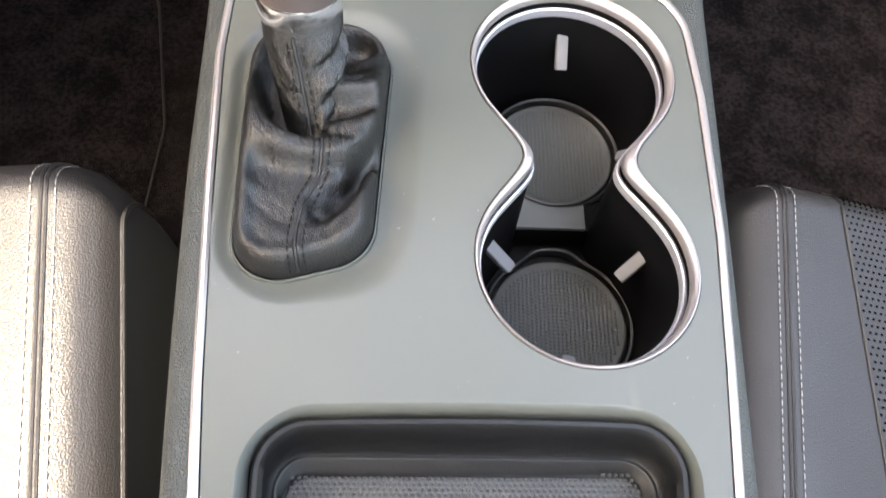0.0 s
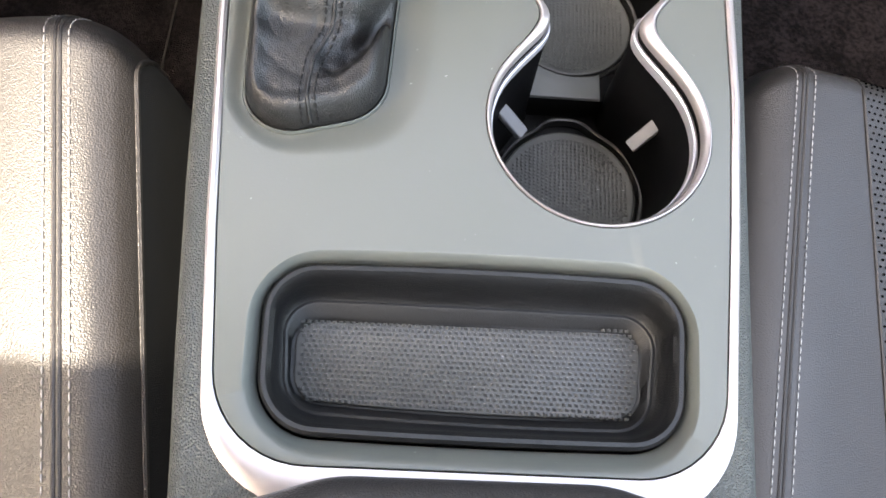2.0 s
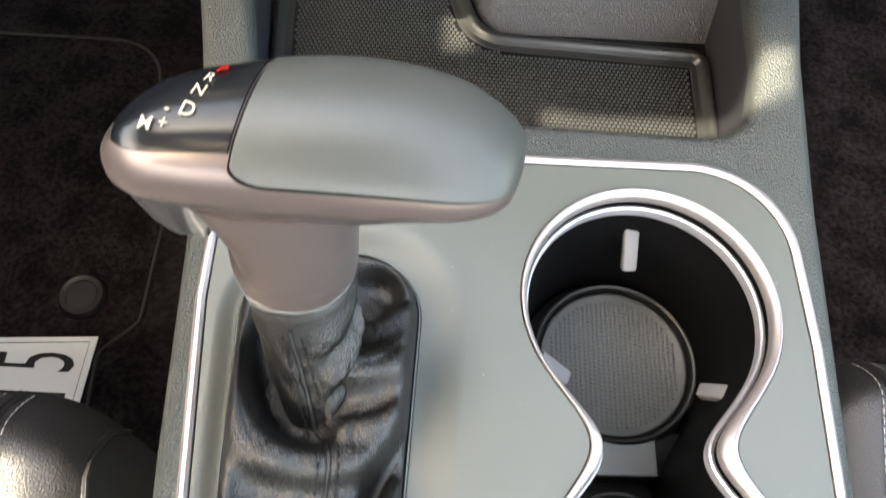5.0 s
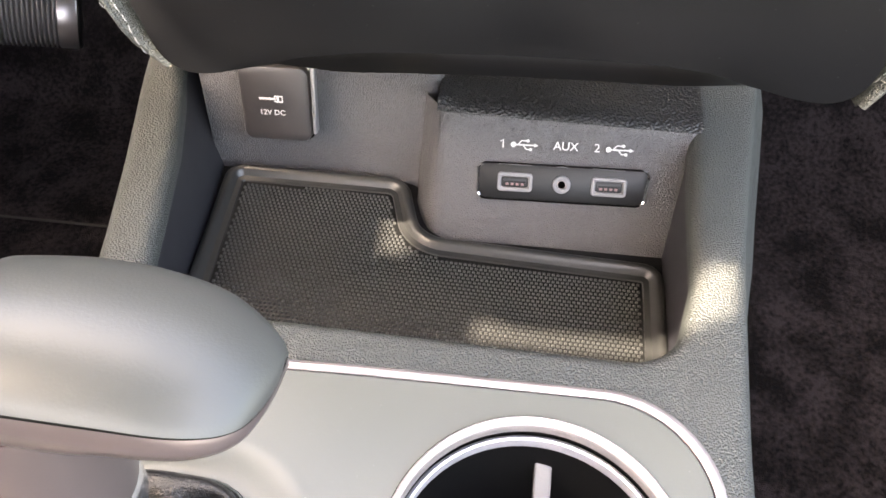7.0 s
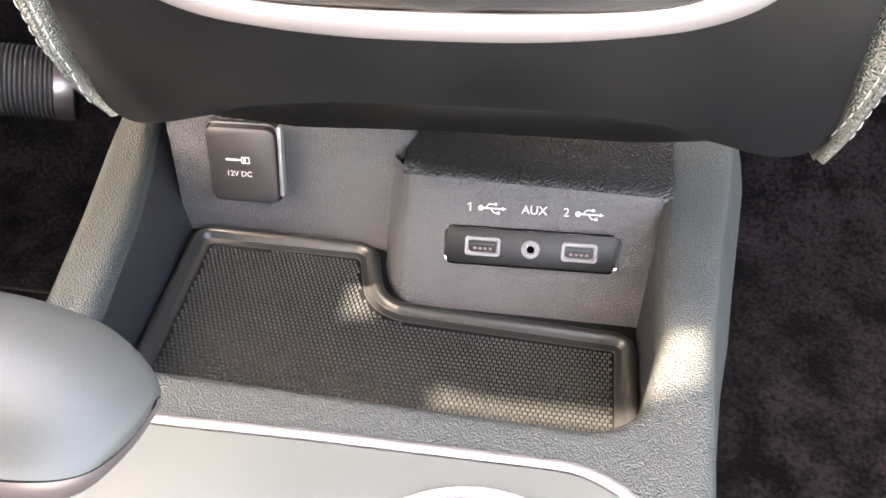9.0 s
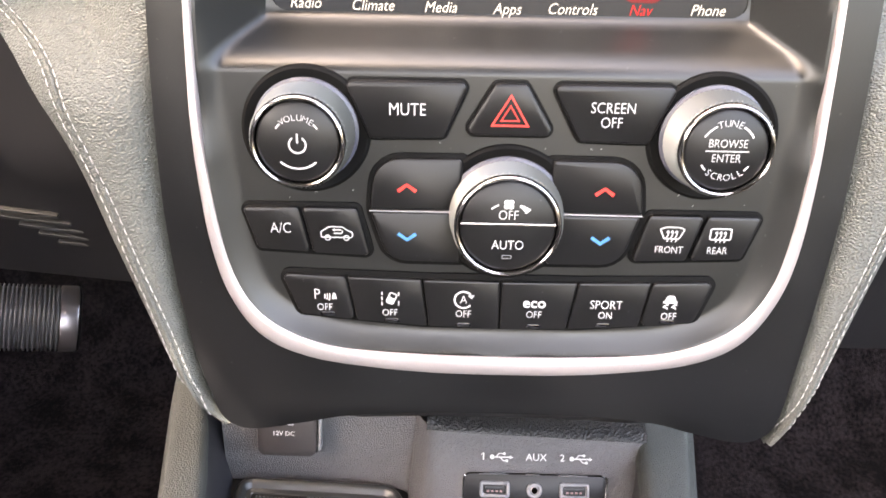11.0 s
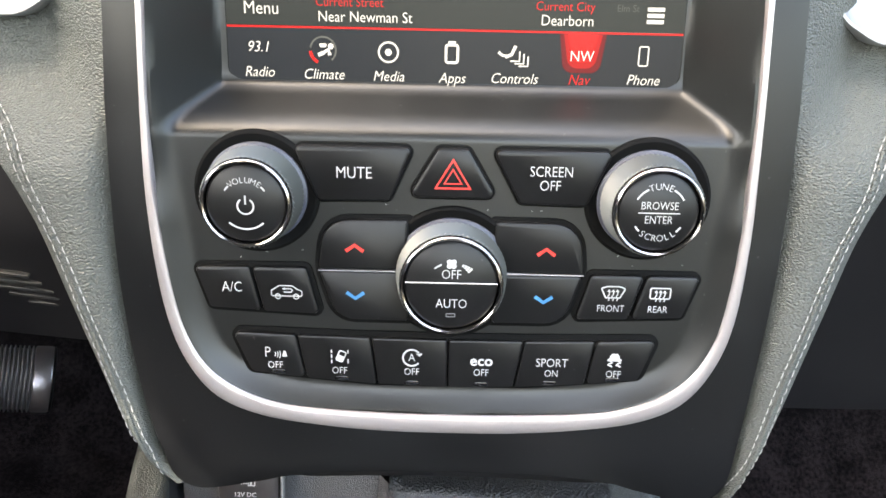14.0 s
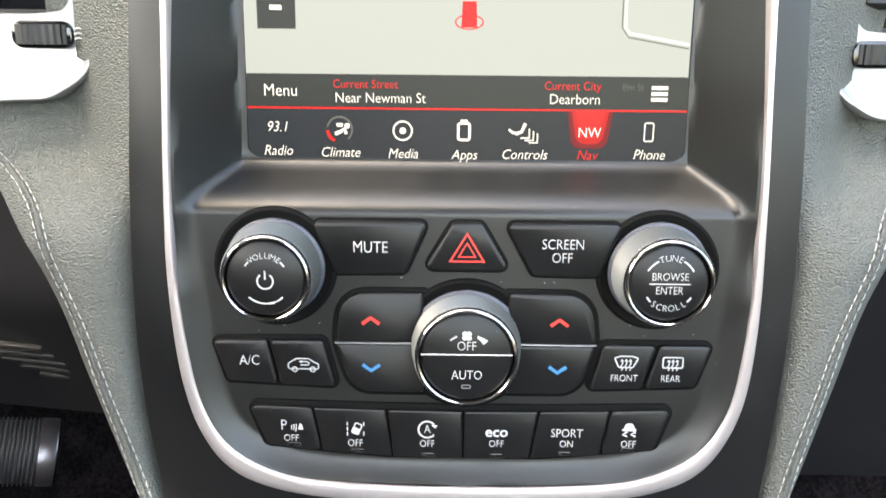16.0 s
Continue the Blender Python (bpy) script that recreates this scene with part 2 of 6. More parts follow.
def plate(outer, holes, z, bm=None):
    """A flat sheet with holes."""
    bm = bm or bmesh.new()
    edges = []
    for lp in [outer] + holes:
        vs = [bm.verts.new((p[0], p[1], z)) for p in lp]
        edges += [bm.edges.new((vs[i], vs[(i + 1) % len(vs)])) for i in range(len(vs))]
    bmesh.ops.triangle_fill(bm, use_beauty=True, use_dissolve=False, edges=edges, normal=(0, 0, 1))
    return bm


def tube(path, r, n=8, caps=True, bm=None, flat=1.0):
    pts = [Vector(p) for p in path]
    loops = []
    up = Vector((0, 0, 1))
    for i, p in enumerate(pts):
        t = (pts[min(i + 1, len(pts) - 1)] - pts[max(i - 1, 0)]).normalized()
        s = t.cross(up)
        s = s.normalized() if s.length > 1e-4 else Vector((1, 0, 0))
        v = s.cross(t)
        rad = r[i] if isinstance(r, (list, tuple)) else r
        loops.append([tuple(p + s * math.cos(a) * rad + v * math.sin(a) * rad * flat) for a in [2 * math.pi * k / n for k in range(n)]])
    return loft(loops, True, caps, caps, bm)


def lathe(profile, n=48, bm=None, cap0=False, cap1=False):
    """Turned about z; the profile is a list of (radius, z)."""
    return loft([[(r * math.cos(2 * math.pi * k / n), r * math.sin(2 * math.pi * k / n), z) for k in range(n)] for r, z in profile], True, cap0, cap1, bm)


def link(name, bm, mat, m, smooth=True, angle=38):
    bmesh.ops.recalc_face_normals(bm, faces=bm.faces)
    me = bpy.data.meshes.new(name)
    bm.to_mesh(me)
    bm.free()
    me.materials.append(mat)
    if smooth:
        me.shade_smooth()
        me.set_sharp_from_angle(angle=radians(angle))
    ob = new(name, me)
    ob.matrix_basis = m
    return ob


def thing(name, label, category, m=None, group="", kind=""):
    ob = new(name)
    ob.empty_display_size = 0.02
    ob.matrix_basis = m or Matrix()
    return tagged(ob, label, category, group, kind)


def part(name, bm, mat, parent, label="", m=None, smooth=True, angle=38):
    ob = link(name, bm, mat, m or Matrix(), smooth, angle)
    ob.parent = parent
    if label:
        ob["label"] = label
    return ob


def letters(body, size, bold=0.0, shear=0.0, spacing=1.0):
    """Flat lettering of the built-in font, centred, as a bmesh."""
    cu = bpy.data.curves.new("lettering", "FONT")
    cu.body, cu.size, cu.align_x, cu.align_y = body, size, "CENTER", "CENTER"
    cu.offset, cu.shear, cu.space_character, cu.resolution_u = bold, shear, spacing, 3
    ob = bpy.data.objects.new("lettering", cu)
    scene.collection.objects.link(ob)
    bpy.context.view_layer.update()
    me = bpy.data.meshes.new_from_object(ob.evaluated_get(bpy.context.evaluated_depsgraph_get()))
    bm = bmesh.new()
    bm.from_mesh(me)
    bpy.data.objects.remove(ob)
    bpy.data.curves.remove(cu)
    bpy.data.meshes.remove(me)
    return bm


def moved(bm, m):
    bm.transform(m)
    return bm


def legend(body, size, x, y, z, parent, mat, bold=0.0, shear=0.0, spacing=1.0, name="lettering"):
    narrow = 0.82 if mat is PAINT else 0.90
    return part(name, moved(letters(body, size, -0.008 * size if mat is PAINT else -0.005 * size, shear, spacing), Matrix.Diagonal((narrow, 1, 1, 1))), mat, parent, "", pose(x, y, z), False)


def stroke(pts, w, z=0.0, bm=None, closed=False):
    """A flat line of width w through the points."""
    bm = bm or bmesh.new()
    P = [Vector(p) for p in pts]
    k = len(P)
    L, R = [], []
    for i, p in enumerate(P):
        a = P[i - 1] if (i or closed) else p
        b = P[(i + 1) % k] if (i < k - 1 or closed) else p
        t = (b - a).normalized()
        nrm = Vector((-t.y, t.x)) * w / 2
        L.append(bm.verts.new((*(p + nrm), z)))
        R.append(bm.verts.new((*(p - nrm), z)))
    for i in range(k if closed else k - 1):
        j = (i + 1) % k
        bm.faces.new((L[i], R[i], R[j], L[j]))
    return bm


def fill(pts, z=0.0, bm=None):
    bm = bm or bmesh.new()
    bm.faces.new([bm.verts.new((x, y, z)) for x, y in pts])
    return bm


def arc(cx, cy, r, a0, a1, n=14):
    return [(cx + r * math.cos(radians(a0 + (a1 - a0) * i / n)), cy + r * math.sin(radians(a0 + (a1 - a0) * i / n))) for i in range(n + 1)]


def smooth_line(keys, n):
    """A smooth curve through the points (Catmull-Rom)."""
    P = [Vector(k) for k in keys]
    out = []
    m = len(P) - 1
    for i in range(n):
        s = m * i / (n - 1)
        j = min(int(s), m - 1)
        u = s - j
        p0, p1, p2, p3 = P[max(j - 1, 0)], P[j], P[j + 1], P[min(j + 2, m)]
        out.append(0.5 * ((2 * p1) + (p2 - p0) * u + (2 * p0 - 5 * p1 + 4 * p2 - p3) * u * u + (3 * p1 - p0 - 3 * p2 + p3) * u ** 3))
    return out


def stitches(path, size, gap, mat, parent, name="stitching", r=0.00035, lift=0.0003):
    """Short threads along a path, in one mesh."""
    P = [Vector(p) for p in path]
    acc = [0.0]
    for a, b in zip(P, P[1:]):
        acc.append(acc[-1] + (b - a).length)

    def on(s):
        j = 0
        while j < len(P) - 2 and acc[j + 1] < s:
            j += 1
        u = (s - acc[j]) / max(acc[j + 1] - acc[j], 1e-9)
        return P[j].lerp(P[j + 1], u)
    bm = bmesh.new()
    s = 0.0
    while s + size < acc[-1]:
        a, m_, b = on(s), on(s + size / 2), on(s + size)
        tube([a, m_ + Vector((0, 0, lift)), b], [r * 0.6, r, r * 0.6], 5, True, bm)
        s += size + gap
    return part(name, bm, mat, parent)


def interp(keys, v):
    for (a, x), (b, y) in zip(keys, keys[1:]):
        if v <= b:
            u = (v - a) / (b - a)
            return x + (y - x) * max(u, 0)
    return keys[-1][1]


CONSOLE = pose(0, 0, 0, 0, 1.7, 0)
STACK = pose(0.0160, 0.3719, 0.2116, 81.49, -1.80, 1.25)
PORTS = pose(0.0521, 0.4148, -0.0254, 58.92, -0.32, 2.34)
# ---------- the cabin round the console ----------
def cabin():
    side = [(-0.9, -0.34), (0.70, -0.34), (0.78, -0.322), (1.05, -0.05), (1.05, -0.40), (-0.9, -0.40)]
    fl = loft([[(x, y, z) for y, z in side] for x in (-0.78, 0.78)], True, True, True)
    tagged(link("floor", fl, CARPET, Matrix(), False), "dark brown-black carpet of the footwells", "floor", kind="structure")

    def wall(name, pts, thick, mat, label):
        bm = bmesh.new()
        f = bm.faces.new([bm.verts.new(p) for p in pts])
        r = bmesh.ops.extrude_face_region(bm, geom=[f])
        nrm = (Vector(pts[1]) - Vector(pts[0])).cross(Vector(pts[2]) - Vector(pts[1])).normalized() * thick
        bmesh.ops.translate(bm, verts=[v for v in r["geom"] if isinstance(v, bmesh.types.BMVert)], vec=nrm)
        tagged(link(name, bm, mat, Matrix(), False), label, "wall", kind="structure")
    # unseen side and rear walls, their heights set to shape the light
    wall("wall_left", [(-0.72, -0.9, -0.34), (-0.72, 1.0, -0.34), (-0.72, 1.0, 0.36), (-0.72, -0.9, 0.36)], -0.06, BLACK, "black unseen wall on the door side, height set for light")
    wall("wall_right", [(0.72, -0.9, -0.34), (0.72, 1.0, -0.34), (0.72, 1.0, 0.06), (0.72, -0.9, 0.06)], 0.06, BLACK, "black unseen wall on the door side, height set for light")
    wall("wall_rear", [(-0.72, -0.9, -0.34), (0.72, -0.9, -0.34), (0.72, -0.9, 0.12), (0.0, -0.9, 0.12), (-0.10, -0.9, 0.45), (-0.72, -0.9, 0.45)], 0.06, BLACK, "dark unseen rear wall, stepped to shape the light")
    # knee panels under the dashboard on both sides
    wall("dash_panel_left", [(-0.72, 0.56, 0.02), (-0.135, 0.52, 0.02), (-0.150, 0.46, 0.42), (-0.72, 0.46, 0.42)], -0.03, BLACK, "black knee panel under the steering column")
    wall("dash_panel_right", [(0.72, 0.56, 0.00), (0.160, 0.52, 0.00), (0.175, 0.46, 0.42), (0.72, 0.46, 0.42)], 0.03, BLACK, "black glovebox panel of the passenger side")
    # unseen dash top, raised to keep windscreen light off the console
    wall("dash_top", [(-0.72, 0.44, 0.425), (0.72, 0.44, 0.425), (0.72, 1.02, 0.425), (-0.72, 1.02, 0.425)], -0.02, SIDE, "dark grained unseen dash top, raised against windscreen light")
    # added plate that stops sun leaking past the stack
    wall("dash_sun_block", [(-0.134, 0.52, 0.0), (0.159, 0.52, 0.0), (0.174, 0.462, 0.42), (-0.149, 0.462, 0.42)], -0.02, BLACK, "dark added plate behind the stack that blocks the sun")
    wall("wall_front", [(-0.72, 1.02, -0.1), (0.72, 1.02, -0.1), (0.72, 1.02, 0.42), (-0.72, 1.02, 0.42)], -0.05, BLACK, "dark bulkhead behind the dashboard")


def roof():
    """An unseen headliner between windscreen and tailgate; light falls in at the sides, in front and through slots cut
    to place sun patches.
    """
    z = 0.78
    # notch shaped for the sun on the driver seat, slots for the bin
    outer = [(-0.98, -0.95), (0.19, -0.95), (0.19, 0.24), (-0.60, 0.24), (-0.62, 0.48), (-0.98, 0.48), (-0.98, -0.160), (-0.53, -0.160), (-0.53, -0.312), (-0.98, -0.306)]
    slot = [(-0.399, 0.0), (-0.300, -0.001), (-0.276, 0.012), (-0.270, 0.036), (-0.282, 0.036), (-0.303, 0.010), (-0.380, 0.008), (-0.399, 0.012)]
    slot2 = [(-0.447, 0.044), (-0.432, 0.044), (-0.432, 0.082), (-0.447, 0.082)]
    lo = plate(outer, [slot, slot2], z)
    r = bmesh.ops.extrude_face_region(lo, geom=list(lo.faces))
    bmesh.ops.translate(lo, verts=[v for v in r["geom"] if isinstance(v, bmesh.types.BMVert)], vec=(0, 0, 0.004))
    tagged(link("ceiling", lo, CLOTH, Matrix(), False), "unseen pale grey cloth headliner with slots cut for sun patches", "ceiling", kind="structure")


cabin()
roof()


# ---------- centre console ----------
STRIP_OUT = rpoly([(-0.0868, -0.0255), (0.0890, -0.0225), (0.1000, 0.0850), (0.1050, 0.1420), (0.1072, 0.2150), (0.1045, 0.2905), (-0.0150, 0.2868), (-0.1140, 0.2820), (-0.1135, 0.2200), (-0.1078, 0.1550), (-0.0990, 0.0700)],
                  [0.040, 0.040, 0, 0, 0, 0.042, 0, 0.040, 0, 0, 0], 10)
STRIP_IN = rpoly([(-0.0850, -0.0120), (0.0870, -0.0088), (0.0967, 0.0850), (0.1017, 0.1420), (0.1038, 0.2150), (0.1012, 0.2868), (-0.0150, 0.2832), (-0.1106, 0.2785), (-0.1101, 0.2200), (-0.1045, 0.1550), (-0.0956, 0.0700)],
                 [0.034, 0.034, 0, 0, 0, 0.039, 0, 0.037, 0, 0, 0], 10)
def bowed(a, b, c, d, near, far, r):
    """Four corners with rounded angles, whose near and far edges bow outwards."""
    mx, my, half = (a[0] + b[0] + c[0] + d[0]) / 4, (a[1] + b[1] + c[1] + d[1]) / 4, (b[0] + c[0] - a[0] - d[0]) / 4
    out = []
    for x, y in resample(rpoly([a, b, c, d], [r * 1.1, r * 1.1, r, r], 9), 240):
        u = max(1 - ((x - mx) / half) ** 2, 0)
        out.append((x, y + u * (far if y > my else -near)))
    return out


RECESS = bowed((-0.0778, -0.0084), (0.0780, -0.0074), (0.0826, 0.0684), (-0.0810, 0.0624), 0.0012, 0.0019, 0.025)
RIM = bowed((-0.0740, -0.0014), (0.0755, 0.0008), (0.0802, 0.0646), (-0.0775, 0.0596), 0.0012, 0.0018, 0.0190)
SHELF = bowed((-0.0668, 0.0084), (0.0680, 0.0092), (0.0730, 0.0544), (-0.0712, 0.0508), 0.0016, 0.0004, 0.0130)
LINER = bowed((-0.0640, 0.0136), (0.0645, 0.0144), (0.0678, 0.0485), (-0.0662, 0.0440), 0.0018, 0.0002, 0.0090)
BOOT_OUT = rpoly([(-0.0935, 0.1040), (-0.0385, 0.1220), (-0.0345, 0.2400), (-0.1005, 0.2420)], [0.019, 0.021, 0.024, 0.026], 9)
BOOT_DISH = [(q[0], q[1]) for q in [((p[0] * (1 - w) + a[0] * w), (p[1] * (1 - w) + a[1] * w)) for p, a, w in [(s, b, min(max((s[0] + 0.0935) / 0.055, 0), 1)) for s, b in zip(inset(BOOT_OUT, -0.0070), inset(BOOT_OUT, -0.0160))]]]


def eight(c1, r1, c2, r2, k, n=132):
    """The outline round two circles that melt into each other."""
    mx, my = (c1[0] + c2[0]) / 2, (c1[1] + c2[1]) / 2
    out = []
    for i in range(n):
        a = 2 * math.pi * i / n
        lo, hi = 0.0, 0.14
        for _ in range(34):
            r = (lo + hi) / 2
            x, y = mx + r * math.cos(a), my + r * math.sin(a)
            d1, d2 = math.hypot(x - c1[0], y - c1[1]) - r1, math.hypot(x - c2[0], y - c2[1]) - r2
            h = max(k - abs(d1 - d2), 0) / k
            if min(d1, d2) - h * h * k / 4 < 0:
                lo = r
            else:
                hi = r
        out.append((mx + r * math.cos(a), my + r * math.sin(a)))
    return out


CUP_OUT = eight((0.0468, 0.2281), 0.0474, (0.0464, 0.1274), 0.0455, 0.0385)
CUP_IN = eight((0.0464, 0.2276), 0.0447, (0.0460, 0.1269), 0.0431, 0.0405)


def console():
    c = thing("center_console", "grained black car centre console with grey top panel", "console", CONSOLE)
    left = [(-0.20, -0.088), (-0.03, -0.097), (0.029, -0.1042), (0.092, -0.1110), (0.167, -0.1175), (0.25, -0.1225), (0.32, -0.1290), (0.375, -0.1405), (0.433, -0.1545), (0.50, -0.168)]
    right = [(-0.20, 0.090), (-0.03, 0.0985), (0.044, 0.1033), (0.1125, 0.1078), (0.195, 0.1130), (0.2757, 0.1178), (0.35, 0.1255), (0.40, 0.1335), (0.461, 0.1450), (0.50, 0.152)]
    ys = [-0.20 + 0.70 * i / 46 for i in range(47)]
    outer = [(interp(right, y), y) for y in ys] + [(interp(left, y), y) for y in reversed(ys)]
    pocket = rpoly([(-0.1015, 0.3035), (0.0935, 0.3050), (0.1035, 0.3450), (0.1060, 0.3920), (0.1092, 0.4290), (0.1130, 0.484), (-0.1490, 0.484), (-0.1370, 0.4427), (-0.1296, 0.4213), (-0.1200, 0.3865), (-0.1130, 0.3500), (-0.1080, 0.3230)],
                   [0.022, 0.024, 0.02, 0, 0, 0.002, 0.002, 0.02, 0.02, 0.02, 0.02, 0.01], 8)
    roll = 0.0062
    bm = plate(inset(outer, 0.007), [STRIP_OUT, inset(pocket, -roll)], -0.0004)
    turn = [at_z(inset(pocket, -roll), -0.0004)]
    for q in range(1, 8):
        a = q / 7 * math.pi / 2
        turn.append(at_z(inset(pocket, -roll + roll * math.sin(a)), -0.0004 - roll * (1 - math.cos(a))))
    turn.append(at_z(inset(pocket, 0.0004), -0.0100))
    loft(turn, True, False, False, bm)
    prev = inset(outer, 0.007)
    rings = [at_z(prev, -0.0004)]
    for s in range(1, 7):
        a = s / 6 * math.pi / 2
        rings.append(at_z(inset(outer, 0.007 - 0.007 * math.sin(a)), -0.0004 - 0.007 * (1 - math.cos(a))))
    # the shoulder falls off wider on the passenger side towards the dash
    fall = lambda d, z, wide: [(x + (wide * min(max((y - 0.24) / 0.14, 0), 1) * 0.55 if x > 0 else 0), y, z) for x, y in inset(outer, d)]
    for d, z, wide in ((-0.0004, -0.0110, 0.0022), (-0.0008, -0.0170, 0.0068), (-0.0012, -0.0240, 0.0120), (-0.0016, -0.0320, 0.0155), (-0.0020, -0.0420, 0.0165), (-0.004, -0.12, 0.0165), (-0.012, -0.34, 0.0165)):
        rings.append(fall(d, z, wide))
    loft(rings, True, False, False, bm)
    bmesh.ops.remove_doubles(bm, verts=bm.verts, dist=0.00002)
    part("side_shell", bm, SHELL, c, "grained black plastic shell")

    mid = [((a[0] * 2 + b[0]) / 3, (a[1] * 2 + b[1]) / 3) for a, b in zip(STRIP_OUT, STRIP_IN)]
    mid2 = [((a[0] + b[0] * 2) / 3, (a[1] + b[1] * 2) / 3) for a, b in zip(STRIP_OUT, STRIP_IN)]
    part("trim_strip", loft([at_z(STRIP_OUT, -0.003), at_z(STRIP_OUT, 0.0002), at_z(mid, 0.0011), at_z(mid2, 0.0011), at_z(STRIP_IN, 0.0002), at_z(STRIP_IN, -0.003)]), CHROME, c, "satin chrome trim strip")

    edge = inset(STRIP_IN, 0.0007)
    bm = plate(edge, [inset(CUP_OUT, -0.0004), BOOT_DISH, RECESS], 0.0)
    dish = []
    for u in (0.0, 0.08, 0.2, 0.35, 0.5, 0.65, 0.8, 0.92, 1.0):
        d = u * u * (3 - 2 * u)
        dish.append([(a[0] * (1 - u) + b[0] * u, a[1] * (1 - u) + b[1] * u, -0.0030 * d) for a, b in zip(BOOT_DISH, BOOT_OUT)])
    dish.append(at_z(BOOT_OUT, -0.006))
    loft(dish, True, False, False, bm)
    loft([at_z(edge, 0.0), at_z(edge, -0.004)], True, False, False, bm)
    half = [((a[0] + b[0]) / 2, (a[1] + b[1]) / 2) for a, b in zip(RECESS, RIM)]
    loft([at_z(RECESS, 0.0), at_z([(a[0] * 0.75 + b[0] * 0.25, a[1] * 0.75 + b[1] * 0.25) for a, b in zip(RECESS, RIM)], -0.0008), at_z(half, -0.0040), at_z(RIM, -0.0080)], True, False, False, bm)
    loft([at_z(CUP_OUT, 0.0), at_z(CUP_OUT, -0.004)], True, False, False, bm)
    bmesh.ops.remove_doubles(bm, verts=bm.verts, dist=0.00002)
    part("top_panel", bm, PANEL, c, "satin grey-green top panel")

    # the tray in the panel
    rim = inset(RIM, 0.0009)
    bm = loft([at_z(rim, -0.0090), at_z(rim, -0.0042), at_z(inset(rim, 0.0011), -0.0030), at_z(inset(rim, 0.0026), -0.0032), at_z(inset(rim, 0.0042), -0.0056),
               at_z([(a[0] * 0.4 + b[0] * 0.6, a[1] * 0.4 + b[1] * 0.6) for a, b in zip(rim, SHELF)], -0.0105),
               at_z(inset(SHELF, -0.0008), -0.0172), at_z(inset(SHELF, 0.0004), -0.0186), at_z(inset(SHELF, 0.0014), -0.0184), at_z(inset(SHELF, 0.0022), -0.0190),
               at_z(inset(LINER, -0.0008), -0.0236), at_z(LINER, -0.0242)], True, False, True)
    part("tray_insert", bm, TRAY, c, "deep black plastic tray insert")
    return c


def tray_mat():
    t = thing("tray_mat", "black rubber mat with raised studs lying in tray", "mat", CONSOLE)
    part("sheet", slab(inset(LINER, 0.0008), -0.0242, -0.0228, 0.0005), TRAYMAT, t)
    bm = bmesh.new()
    verts, faces = [], []
    rows, cols = 18, 56
    for j in range(rows):
        for i in range(cols):
            x = -0.0655 + 0.133 * (i + 0.5 * (j % 2)) / cols
            u = (j + 0.5) / rows
            y = 0.0135 + u * 0.0325 + (x + 0.066) * 0.028 * u
            lim = interp([(0.0128, 0.0595), (0.02, 0.0625), (0.044, 0.0645), (0.05, 0.061)], y)
            if abs(x - 0.0008) > lim or y > 0.0465 + x * 0.035:
                continue
            k = len(verts)
            w, h = 0.00078, 0.00064
            verts += [(x - w, y - h, -0.0228), (x + w, y - h, -0.0228), (x + w, y + h, -0.0228), (x - w, y + h, -0.0228),
                      (x - w * 0.5, y - h * 0.4, -0.0222), (x + w * 0.3, y - h * 0.4, -0.0222), (x + w * 0.6, y + h * 0.5, -0.0219), (x - w * 0.3, y + h * 0.5, -0.0219)]
            faces += [(k + 4, k + 5, k + 6, k + 7), (k, k + 1, k + 5, k + 4), (k + 1, k + 2, k + 6, k + 5), (k + 2, k + 3, k + 7, k + 6), (k + 3, k, k + 4, k + 7)]
    me = bpy.data.meshes.new("stud_pattern")
    me.from_pydata(verts, [], faces)
    bm.from_mesh(me)
    tagged(part("stud_pattern", bm, TRAYMAT, t, smooth=False), kind="stuff")


